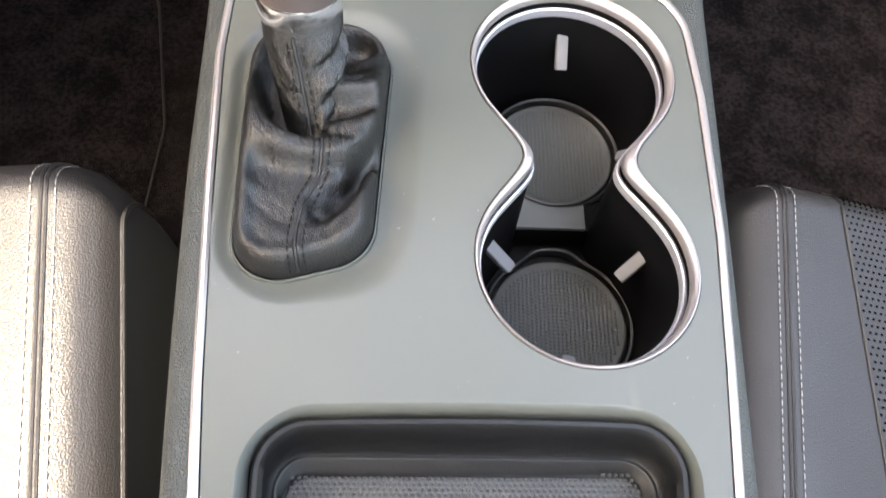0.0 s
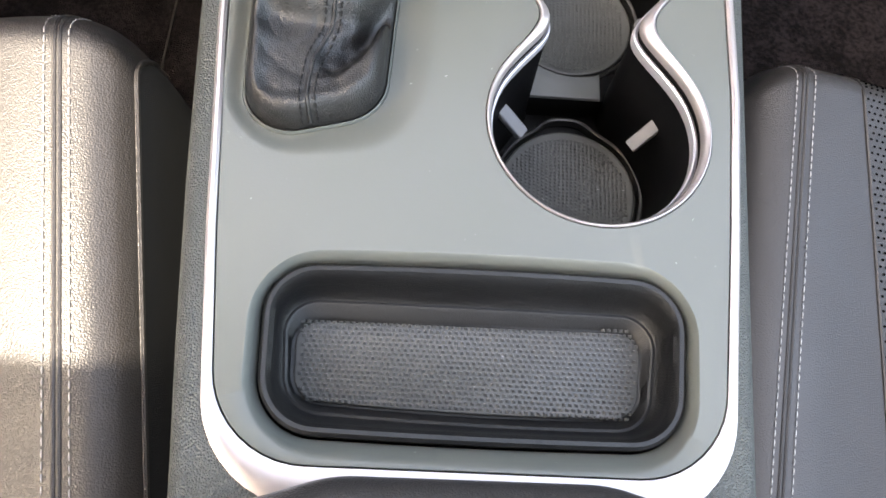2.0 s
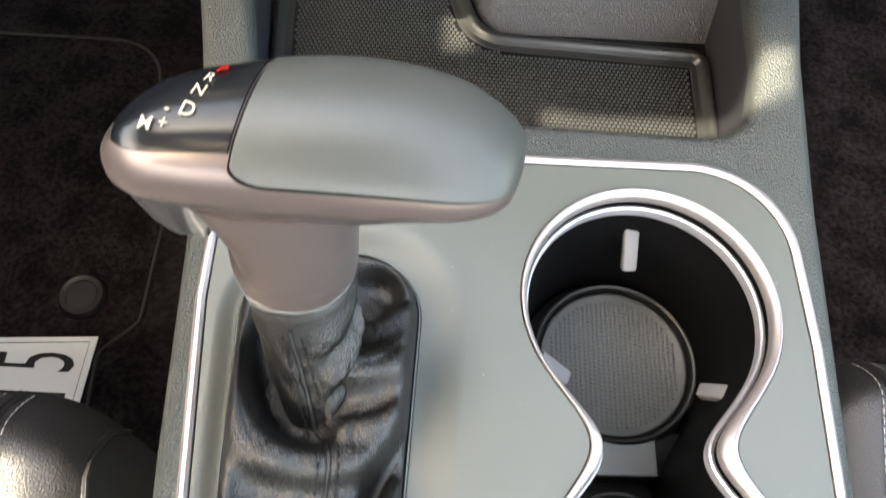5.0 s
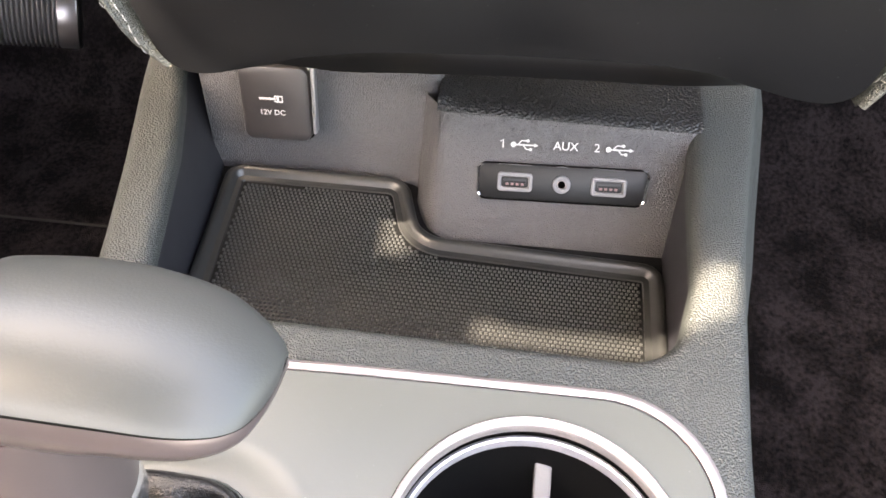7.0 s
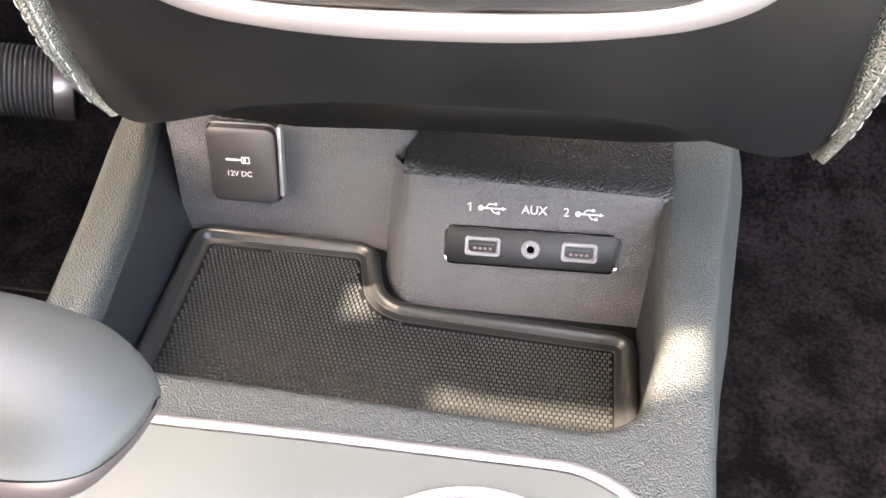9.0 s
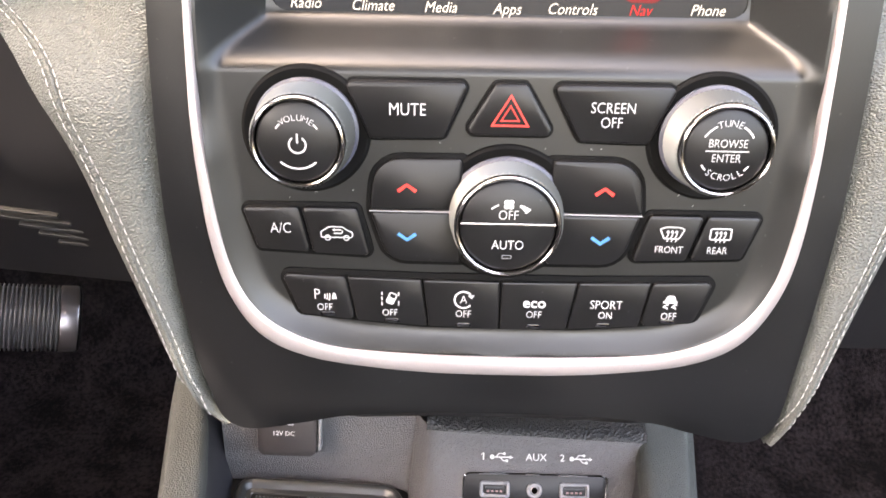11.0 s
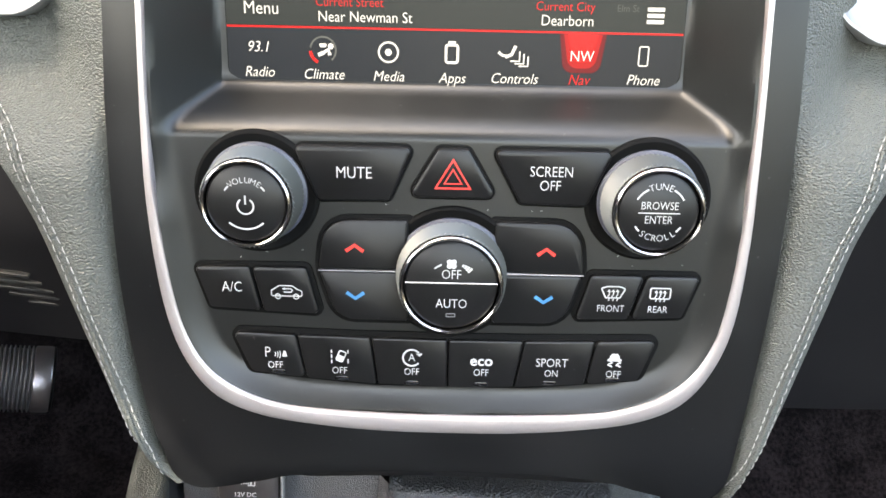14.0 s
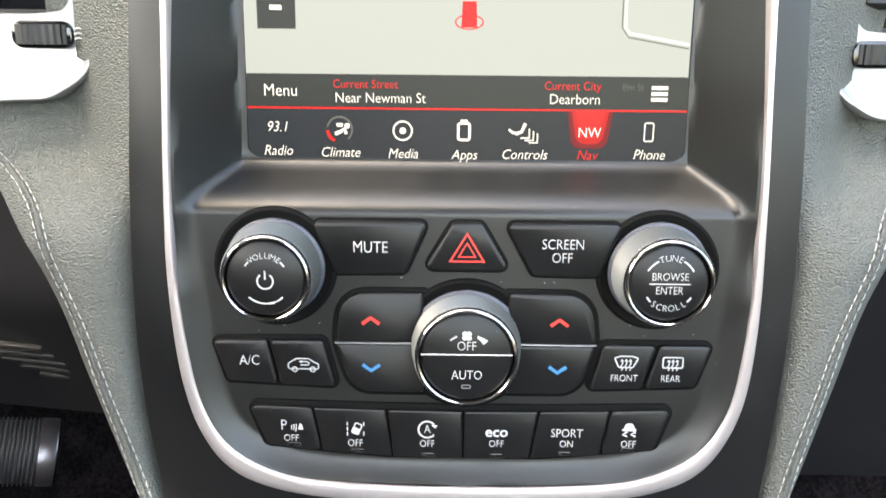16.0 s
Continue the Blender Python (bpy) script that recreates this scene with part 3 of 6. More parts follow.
def cup_holder():
    h = thing("cup_holder", "double cup holder with satin chrome figure-eight rim", "cup holder", CONSOLE)
    lerp = lambda u: [(a[0] * (1 - u) + b[0] * u, a[1] * (1 - u) + b[1] * u) for a, b in zip(CUP_OUT, CUP_IN)]
    part("rim", loft([at_z(CUP_OUT, -0.004), at_z(CUP_OUT, 0.0003), at_z(lerp(0.10), 0.0011), at_z(lerp(0.26), 0.0012), at_z(lerp(0.36), 0.0008)]), CHROME, h, "satin chrome rim")
    part("rim_slope", loft([at_z(lerp(0.36), 0.0008), at_z(lerp(0.75), 0.0000), at_z(lerp(0.94), -0.0010), at_z(CUP_IN, -0.0022), at_z(inset(CUP_IN, 0.0001), -0.0042)]), CHROME, h, "satin chrome inner slope")
    lip = inset(CUP_IN, 0.0002)
    part("inner_lip", loft([at_z(inset(lip, -0.0006), -0.0078), at_z(inset(lip, 0.0006), -0.0072), at_z(inset(lip, 0.0012), -0.0078), at_z(inset(lip, 0.0014), -0.0112), at_z(inset(lip, 0.0012), -0.0124)]), LIP, h, "thin silver inner lip")
    low = eight((0.0500, 0.2290), 0.0390, (0.0500, 0.1310), 0.0400, 0.0520)
    bm = loft([at_z(CUP_IN, -0.0042), at_z(inset(CUP_IN, -0.0016), -0.0050), at_z(inset(CUP_IN, -0.0014), -0.0080), at_z(inset(CUP_IN, 0.0008), -0.013), at_z(low, -0.080), at_z(inset(low, 0.001), -0.0835)], True, False, True)
    part("well", bm, WELL, h, "deep black plastic wells")
    front = [p for p in inset(low, 0.0006) if p[1] > 0.1945]
    front.sort(key=lambda p: math.atan2(p[1] - 0.21, p[0] - 0.05))
    part("front_floor", slab(front, -0.084, -0.0735, 0.0005), WELL, h)
    for cx, cy, z, r, bump in ((0.0525, 0.2295, -0.0735, 0.0362, 0.0), (0.0525, 0.1335, -0.0830, 0.0378, 0.0042)):
        ring = [(cx + q * math.cos(a), cy + q * math.sin(a)) for a, q in [(a, r + bump * math.exp(-((a - 1.62) / 0.36) ** 4)) for a in [2 * math.pi * i / 88 for i in range(88)]]]
        part("floor_ring", loft([at_z(inset(ring, -0.0006), z), at_z(inset(ring, -0.0004), z + 0.0042), at_z(inset(ring, 0.0006), z + 0.0052), at_z(inset(ring, 0.0016), z + 0.0046), at_z(inset(ring, 0.0020), z)]), RUBBER, h)
    # the ledge between the wells, hollowed along the far mat
    far = lambda x, d: min(0.2295 - math.sqrt(max((0.0375 + d) ** 2 - (x - 0.0525) ** 2, 0)), 0.1985 - d)
    hollow = lambda x0, x1, d: [(x1 + (x0 - x1) * k / 16, far(x1 + (x0 - x1) * k / 16, d)) for k in range(17)]
    part("ledge", slab([(0.0180, 0.1785), (0.0660, 0.1800)] + hollow(0.0180, 0.0660, 0.0), -0.0672, -0.0650, 0.0006), LEDGE, h, "dull grey ledge between wells")
    part("ledge_block", slab([(0.0185, 0.1780), (0.0835, 0.1810)] + hollow(0.0185, 0.0835, 0.0004), -0.084, -0.0673, 0.0002), WELL, h)
    # soft bars that grip the cups
    for a, b in (((0.0502, 0.2720, -0.0235), (0.0513, 0.2576, -0.036)), ((0.0095, 0.1530, -0.0325), (0.0237, 0.1434, -0.042)), ((0.0868, 0.1535, -0.0330), (0.0724, 0.1422, -0.043)), ((0.0905, 0.2045, -0.0250), (0.0775, 0.2105, -0.042)), ((0.0449, 0.0900, -0.034), (0.0470, 0.1028, -0.042)), ((0.0130, 0.2165, -0.033), (0.0254, 0.2117, -0.042))):
        a, b = Vector(a), Vector(b)
        t = (b - a).normalized()
        s = t.cross(Vector((0, 0, 1))).normalized()
        v = s.cross(t)
        q = rpoly([(-0.0031, -0.0040), (0.0031, -0.0040), (0.0031, 0.0), (-0.0031, 0.0)], 0.0008, 3)
        bm = loft([[tuple(p + s * x * k + v * y * k) for x, y in q] for p, k in ((a, 1.0), (a.lerp(b, 0.5), 1.0), (a.lerp(b, 0.95), 1.0), (b, 0.86))], True, True, True)
        part("grip_tab", bm, CLIP, h, "soft grey rubber tab")


def cup_mat(cx, cy, z, r, ribbed):
    m = thing("cup_mat", "round black rubber mat " + ("with fine ribs in cup well" if ribbed else "lying flat in cup well"), "mat", CONSOLE @ pose(cx, cy, z), "cup mats")
    part("disc", lathe([(0.0001, 0.0022), (r - 0.0020, 0.0022), (r - 0.0012, 0.0028), (r - 0.0004, 0.0026), (r, 0.0)], 56), CUPMAT, m)
    if not ribbed:
        return m
    bm = bmesh.new()
    for i in range(-15, 16):
        x = i * 0.0021
        hl = math.sqrt(max((r - 0.0035) ** 2 - x * x, 0))
        if hl < 0.004:
            continue
        beads = max(int(2 * hl / 0.0019), 1)
        for b in range(beads):
            y0 = -hl + 2 * hl * b / beads
            y1 = y0 + 1.5 * hl / beads
            vs = [bm.verts.new(p) for p in ((x - 0.0007, y0, 0.0021), (x + 0.0007, y0, 0.0021), (x + 0.0007, y1, 0.0021), (x - 0.0007, y1, 0.0021), (x - 0.0003, y0 + 0.0004, 0.0026), (x + 0.0003, y0 + 0.0004, 0.0026), (x + 0.0003, y1 - 0.0004, 0.0026), (x - 0.0003, y1 - 0.0004, 0.0026))]
            for f in ((4, 5, 6, 7), (0, 1, 5, 4), (1, 2, 6, 5), (2, 3, 7, 6), (3, 0, 4, 7)):
                bm.faces.new([vs[k] for k in f])
    tagged(part("rib_pattern", bm, CUPMAT, m, smooth=False), kind="stuff")
    return m


console()
tray_mat()
cup_holder()
cup_mat(0.0525, 0.2295, -0.0735, 0.0330, True)
cup_mat(0.0525, 0.1335, -0.0820, 0.0345, True)


# ---------- gear shifter ----------
def shifter():
    s = thing("gear_shifter", "automatic gear shifter with taupe T-grip and black leather boot", "gear shifter", CONSOLE)
    fr = inset(BOOT_OUT, 0.0003)
    part("boot_frame", loft([at_z(fr, -0.0060), at_z(fr, -0.0026), at_z(inset(fr, 0.0003), -0.0017), at_z(inset(fr, 0.0006), -0.0016), at_z(inset(fr, 0.0009), -0.0022), at_z(inset(fr, 0.0010), -0.006)]), PANEL, s, "grey frame round the boot")
    part("boot_joint", loft([at_z(inset(fr, 0.0008), -0.0060), at_z(inset(fr, 0.0008), -0.0024), at_z(inset(fr, 0.0013), -0.0019), at_z(inset(fr, 0.0022), -0.0018), at_z(inset(fr, 0.0026), -0.0030)]), GAP, s, "black joint round the boot")
    NB = 220
    base = resample(inset(BOOT_OUT, 0.0014), NB)
    rim_pts = np.array([(p[0], p[1]) for p in base])
    neck = Vector((-0.0690, 0.1850))
    angs = [math.atan2(p[1] - neck.y, p[0] - neck.x) for p in base]
    # heights along the folds of the leather: crests, hollows and creases
    crown_folds = [
        [(-0.0930, 0.222, 0.009), (-0.0965, 0.205, 0.012), (-0.0948, 0.192, 0.016), (-0.0915, 0.1800, 0.0195), (-0.0857, 0.1690, 0.0215), (-0.0789, 0.1638, 0.0215), (-0.0685, 0.1622, 0.0190), (-0.0614, 0.1624, 0.0175), (-0.0526, 0.1648, 0.0175), (-0.0441, 0.1721, 0.0170), (-0.0400, 0.1809, 0.0150)],
        [(-0.0885, 0.2050, -0.002), (-0.0862, 0.1950, -0.004), (-0.0820, 0.1835, -0.002), (-0.0745, 0.1755, 0.002), (-0.0660, 0.1720, 0.006)],
        [(-0.0860, 0.1530, 0.0100), (-0.0788, 0.1525, 0.0090), (-0.0645, 0.1525, 0.0090), (-0.0540, 0.1550, 0.0085)],
        [(-0.0945, 0.1660, 0.0165), (-0.0940, 0.1520, 0.0145), (-0.0925, 0.1370, 0.0130), (-0.0880, 0.1220, 0.0115)],
    ]
    rear_folds = [
        [(-0.0830, 0.1390, 0.0105), (-0.0750, 0.1370, 0.0100), (-0.0680, 0.1350, 0.0105)],
        [(-0.0860, 0.1260, 0.0100), (-0.0760, 0.1235, 0.0115), (-0.0660, 0.1230, 0.0115), (-0.0590, 0.1250, 0.0115)],
        [(-0.0611, 0.1380, 0.0075), (-0.0555, 0.1412, 0.0030), (-0.0505, 0.1475, 0.0000), (-0.0472, 0.1534, -0.003), (-0.0432, 0.1645, -0.004), (-0.0400, 0.1751, -0.004)],
        [(-0.0520, 0.1290, 0.0135), (-0.0468, 0.1371, 0.0145), (-0.0435, 0.1474, 0.0130), (-0.0412, 0.1580, 0.0090)],
    ]
    slack_folds = [
        [(-0.0619, 0.1915, 0.0225), (-0.0528, 0.1918, 0.0220), (-0.0440, 0.1955, 0.0200), (-0.0395, 0.2010, 0.0150)],
        [(-0.0620, 0.1815, 0.0100), (-0.0540, 0.1815, 0.0125), (-0.0425, 0.1855, 0.0125)],
        [(-0.0560, 0.1735, 0.0160), (-0.0490, 0.1745, 0.0175), (-0.0430, 0.1790, 0.0160)],
        [(-0.0560, 0.2040, 0.0130), (-0.0480, 0.2070, 0.0150), (-0.0410, 0.2120, 0.0130)],
        [(-0.0530, 0.2150, 0.000), (-0.0540, 0.2240, -0.003), (-0.0480, 0.2250, -0.003)],
        [(-0.0780, 0.2360, 0.007), (-0.0600, 0.2370, 0.008), (-0.0450, 0.2350, 0.009), (-0.0390, 0.2250, 0.010)],
        [(-0.0860, 0.2150, -0.002), (-0.0750, 0.2250, -0.003)],
    ]
    marks = []
    for line in crown_folds + rear_folds + slack_folds:
        for a, b in zip(line, line[1:]):
            marks += [tuple(a[i] + (b[i] - a[i]) * u for i in range(3)) for u in [k / 8 for k in range(8)]]
        marks.append(line[-1])
    marks = np.array(marks)

    def height(x, y):
        d2 = (marks[:, 0] - x) ** 2 + (marks[:, 1] - y) ** 2
        w = 1 / (d2 + 0.0026 ** 2) ** 2
        z = float((w * marks[:, 2]).sum() / w.sum())
        d = math.sqrt(float(((rim_pts[:, 0] - x) ** 2 + (rim_pts[:, 1] - y) ** 2).min()))
        free = 1 - math.exp(-(d / 0.0040) ** 1.3)
        z += noise.noise(Vector((x * 75 + 3.1, y * 60, 0.7))) * 0.0004 * free
        z -= 0.0006 * (1 - abs(noise.noise(Vector((x * 95 + 9.0, y * 60 - x * 42, 1.3))))) ** 7 * free
        z -= 0.0004 * (1 - abs(noise.noise(Vector((x * 210 - 2.0, y * 150 + x * 90, 4.3))))) ** 5 * free
        return -0.003 + (z + 0.003) * (1 - math.exp(-d / 0.0016)) + 0.0018 * math.exp(-((d - 0.004) / 0.0035) ** 2) * (1 if y < 0.20 else 0.4)
    K1, K2 = 74, 34
    top = Vector((-0.0736, 0.2125))
    loops = []
    for k in range(K1 + 1):
        f = (k / K1) ** 1.15
        lp = []
        for p, ang in zip(base, angs):
            q = Vector(p).lerp(neck + Vector((math.cos(ang), math.sin(ang))) * 0.0098, f)
            lp.append((q.x, q.y, height(q.x, q.y) if k else -0.004))
        loops.append(lp)
    foot = [p[2] for p in loops[-1]]

    def neck_ring(u, ang, z0):
        """Leather drawn up round the lever, with slack folds on the passenger's side."""
        c = neck.lerp(top, u ** 0.92)
        slack = max(math.cos(ang - 0.15), 0)
        env = math.sin(math.pi * min(u * 1.02, 1)) if u > 0 else 0
        r = 0.0098 + 0.0064 * u ** 0.8
        r += slack * env * (0.0022 + 0.0021 * math.sin(u * 15 - 1.6 * math.sin(ang) + 0.5))
        r += env * (0.0010 * noise.noise(Vector((math.cos(ang) * 2.2, math.sin(ang) * 2.2 + u * 3, u * 5 + 7))) - 0.0007 * (1 - abs(noise.noise(Vector((ang * 2.3 + u * 5, u * 6 - ang, 3.3))))) ** 6)
        return (c.x + r * math.cos(ang), c.y + r * math.sin(ang), z0 + (0.0415 - z0) * (u ** 1.08))
    for k in range(1, K2 + 1):
        loops.append([neck_ring(k / K2, ang, z0) for ang, z0 in zip(angs, foot)])
    boot = part("boot", loft(loops), BOOT, s, "creased black leather boot", angle=80)
    # the seam that wanders up the rear of the boot, with a row of stitches on either side
    plan = smooth_line([(-0.0663, 0.1140, 0), (-0.0679, 0.1204, 0), (-0.0679, 0.1301, 0), (-0.0664, 0.1411, 0), (-0.0624, 0.1525, 0), (-0.0612, 0.1624, 0), (-0.0629, 0.1700, 0), (-0.0672, 0.1750, 0)], 60)
    near_neck = lambda u, a: Vector(neck_ring(u, a, height(neck.x + 0.0098 * math.cos(a), neck.y + 0.0098 * math.sin(a))))

    def track(off):
        out = []
        for i, p in enumerate(plan):
            t = (plan[min(i + 1, 59)] - plan[max(i - 1, 0)]).normalized()
            x, y = p.x + t.y * off, p.y - t.x * off
            out.append(Vector((x, y, height(x, y))))
        for i in range(1, 26):
            u = i / 26
            r = 0.0098 + 0.0064 * u ** 0.8
            out.append(near_neck(u, radians(-80 - 15 * u) + off / r) + Vector((0, -0.0002, 0)))
        return [(out[max(i - 1, 0)] + out[i] * 2 + out[min(i + 1, len(out) - 1)]) / 4 for i in range(len(out))]
    part("seam", tube([p + Vector((0, -0.0002, 0.0001)) for p in track(0)], 0.0008, 6), BOOT, boot)
    for off in (-0.0029, 0.0029):
        stitches([p + Vector((0, -0.0004, 0.0004)) for p in track(off)], 0.0024, 0.0011, DTHREAD, boot, r=0.00042)
    part("collar", moved(lathe([(0.0150, 0.0390), (0.0164, 0.0388), (0.0168, 0.0393), (0.0174, 0.0505), (0.0172, 0.0520), (0.0168, 0.0524)], 56), pose(-0.0736, 0.2128, 0)), COLLAR, s, "polished chrome collar")

    # the grip: plan outline on both sides, ridge, crown and underside along its length
    dense = lambda keys: [(p.x, p.y) for p in smooth_line([(a, b, 0) for a, b in keys], 160)]
    NEAR = dense([(-0.1140, 0.2150), (-0.1122, 0.2100), (-0.1080, 0.2060), (-0.1020, 0.2035), (-0.0895, 0.2018), (-0.0710, 0.2009), (-0.0580, 0.2007), (-0.0457, 0.2008), (-0.0330, 0.2014), (-0.0254, 0.2034), (-0.0208, 0.2066), (-0.0184, 0.2110), (-0.0168, 0.2170), (-0.0160, 0.2258)])
    FAR = dense([(-0.1140, 0.2150), (-0.1118, 0.2195), (-0.1065, 0.2270), (-0.1007, 0.2325), (-0.0946, 0.2355), (-0.0844, 0.2383), (-0.0767, 0.2400), (-0.0620, 0.2414), (-0.0480, 0.2409), (-0.0344, 0.2385), (-0.0275, 0.2357), (-0.0222, 0.2324), (-0.0184, 0.2292), (-0.0160, 0.2258)])
    CROWN = dense([(-0.1140, 0.0960), (-0.1125, 0.1010), (-0.1090, 0.1055), (-0.1030, 0.1090), (-0.0950, 0.1112), (-0.0800, 0.1130), (-0.0600, 0.1136), (-0.0420, 0.1122), (-0.0300, 0.1094), (-0.0230, 0.1062), (-0.0190, 0.1032), (-0.0160, 0.0998)])
    RIDGE = dense([(-0.1140, 0.0945), (-0.1050, 0.0962), (-0.0900, 0.0975), (-0.0600, 0.0984), (-0.0160, 0.0988)])
    BELLY = dense([(-0.1140, 0.0925), (-0.1100, 0.0890), (-0.1000, 0.0850), (-0.0850, 0.0800), (-0.0700, 0.0775), (-0.0560, 0.0780), (-0.0450, 0.0835), (-0.0350, 0.0890), (-0.0250, 0.0940), (-0.0160, 0.0975)])

    def section(x, grow, a0, a1, n):
        yn, yf, zr, zt, zb = (interp(k, x) for k in (NEAR, FAR, RIDGE, CROWN, BELLY))
        mid, h = (yn + yf) / 2, (yf - yn) / 2
        out = []
        for i in range(n):
            a = a0 + (a1 - a0) * i / (n - 1)
            c, q = math.cos(a), math.sin(a)
            if q >= 0:
                out.append((x, mid + math.copysign(abs(c), c) * h + grow * c, zr + (zt - zr) * q ** 0.9 + grow * q))
            else:
                out.append((x, mid + math.copysign(abs(c) ** 0.95, c) * h * (1 - 0.10 * min(-q * 4, 1)), zr - (zr - zb) * abs(q) ** 0.85))
        return out
    X0, X1 = -0.1139, -0.01605
    xs = [X0 + (X1 - X0) * (0.5 - 0.5 * math.cos(math.pi * i / 56)) for i in range(57)]
    part("grip", loft([section(x, 0, 0, 2 * math.pi * 55 / 56, 56) for x in xs], True, True, True), TAUPE, s, "taupe silver grip shell", angle=50)

    # the stem: upright on one side, sweeping out below the display on the other
    edge = dense([(0.0518, -0.0910), (0.0575, -0.0914), (0.0590, -0.0900), (0.0640, -0.0905), (0.0700, -0.0920), (0.0770, -0.0950), (0.0840, -0.0990), (0.0900, -0.1030)])
    loops = []
    for k in range(27):
        z = 0.0518 + 0.0370 * k / 26
        u = k / 26
        lx, rx = interp(edge, z), -0.0560 + 0.0010 * u
        ay, yc = 0.0172 - 0.0016 * u, 0.2128 + 0.0060 * u
        loops.append([((lx + rx) / 2 + (rx - lx) / 2 * math.copysign(abs(math.cos(a)) ** (1 - 0.25 * u), math.cos(a)), yc + ay * math.sin(a), z) for a in [2 * math.pi * i / 56 for i in range(56)]])
    part("stem", loft(loops, True, True, True), TAUPE, s, "taupe silver stem", angle=50)

    def cover(name, x0, x1, a0, a1, mat, label, g, slant, r0, r1, p0=0.42, p1=0.30):
        """A shell over the upper side of the grip; r0 and r1 round its corners at both ends."""
        n, m_ = 52, 36
        rows = []
        for i in range(n):
            u = 0.5 - 0.5 * math.cos(math.pi * i / (n - 1))
            x = x0 + (x1 - x0) * u
            cut0 = max(0, 1 - (x - x0) / r0) if r0 else 0
            cut1 = max(0, 1 - (x1 - x) / r1) if r1 else 0
            pull = (1 - math.sqrt(max(1 - cut0 ** 2, 0))) * p0 + (1 - math.sqrt(max(1 - cut1 ** 2, 0))) * p1
            rim = 0.15 if i in (0, n - 1) else (0.75 if i in (1, n - 2) else 1.0)
            shift = lambda p: (p[0] + slant * (p[1] - 0.2190) * (1 - u if slant > 0 else -u), p[1], p[2])
            row = [shift(p) for p in section(x, g * rim, a0 + pull, a1 - pull, m_)]
            lo, hi = section(x, -0.0004, a0 + pull - 0.03, a0 + pull, 2)[0], section(x, -0.0004, a1 - pull, a1 - pull + 0.03, 2)[1]
            rows.append([shift(lo)] + row + [shift(hi)])
        return part(name, loft(rows, False, False, False), mat, s, label, angle=60)
    cover("pad_joint", -0.0795, X1 - 0.00005, radians(8), radians(155), GAP, "dark joint round the pad", 0.00022, 0.20, 0.0085, 0.003, 0.30, 0.10)
    cover("grip_pad", -0.0789, X1 - 0.0002, radians(10), radians(151), PAD, "soft grey grip pad", 0.0010, 0.20, 0.0085, 0.003, 0.30, 0.10)
    disp = cover("gear_display", X0 + 0.0052, -0.0798, radians(14), radians(128), DISPLAY, "gloss black gear display", 0.0007, -0.20, 0.012, 0.0)
    for body, x, y, mat, sz in (("P", -0.0862, 0.2291, G_RED, 0.0060), ("R", -0.0883, 0.2260, G_WHITE, 0.0055), ("N", -0.0898, 0.2219, G_WHITE, 0.0060), ("D", -0.0914, 0.2168, G_WHITE, 0.0068),
                                ("-", -0.0958, 0.2174, G_WHITE, 0.0062), ("+", -0.0963, 0.2137, G_WHITE, 0.0058), ("M", -0.1003, 0.2139, G_WHITE, 0.0062)):
        ring = section(x, 0.0007, radians(20), radians(160), 60)
        a, b = min(zip(ring, ring[1:]), key=lambda ab: abs(ab[0][1] - y) + abs(ab[1][1] - y))
        tilt = math.degrees(math.atan2(a[2] - b[2], a[1] - b[1]))
        left = max(q[2] for q in section(x - 0.002, 0.0007, radians(60), radians(120), 9))
        right = max(q[2] for q in section(x + 0.002, 0.0007, radians(60), radians(120), 9))
        part("gear_letter", letters(body, sz * 0.74, 0.002 * sz), mat, disp, "", pose(x, y, (a[2] + b[2]) / 2 + 0.0006, tilt, -math.degrees(math.atan2(right - left, 0.004)), 0) @ pose(0, 0, 0, 0, 0, -16), False)
    btn = slab(rpoly([(-0.1085, 0.0905), (-0.1060, 0.0790), (-0.1015, 0.0700), (-0.0930, 0.0700), (-0.0885, 0.0890)], [0.001, 0.004, 0.002, 0.002, 0.001], 5), 0, 0.017, 0.0014)
    part("release_button", moved(btn, pose(0, 0.2245, 0, 90, 0, 0)), COLLAR, s, "polished chrome release button")


shifter()
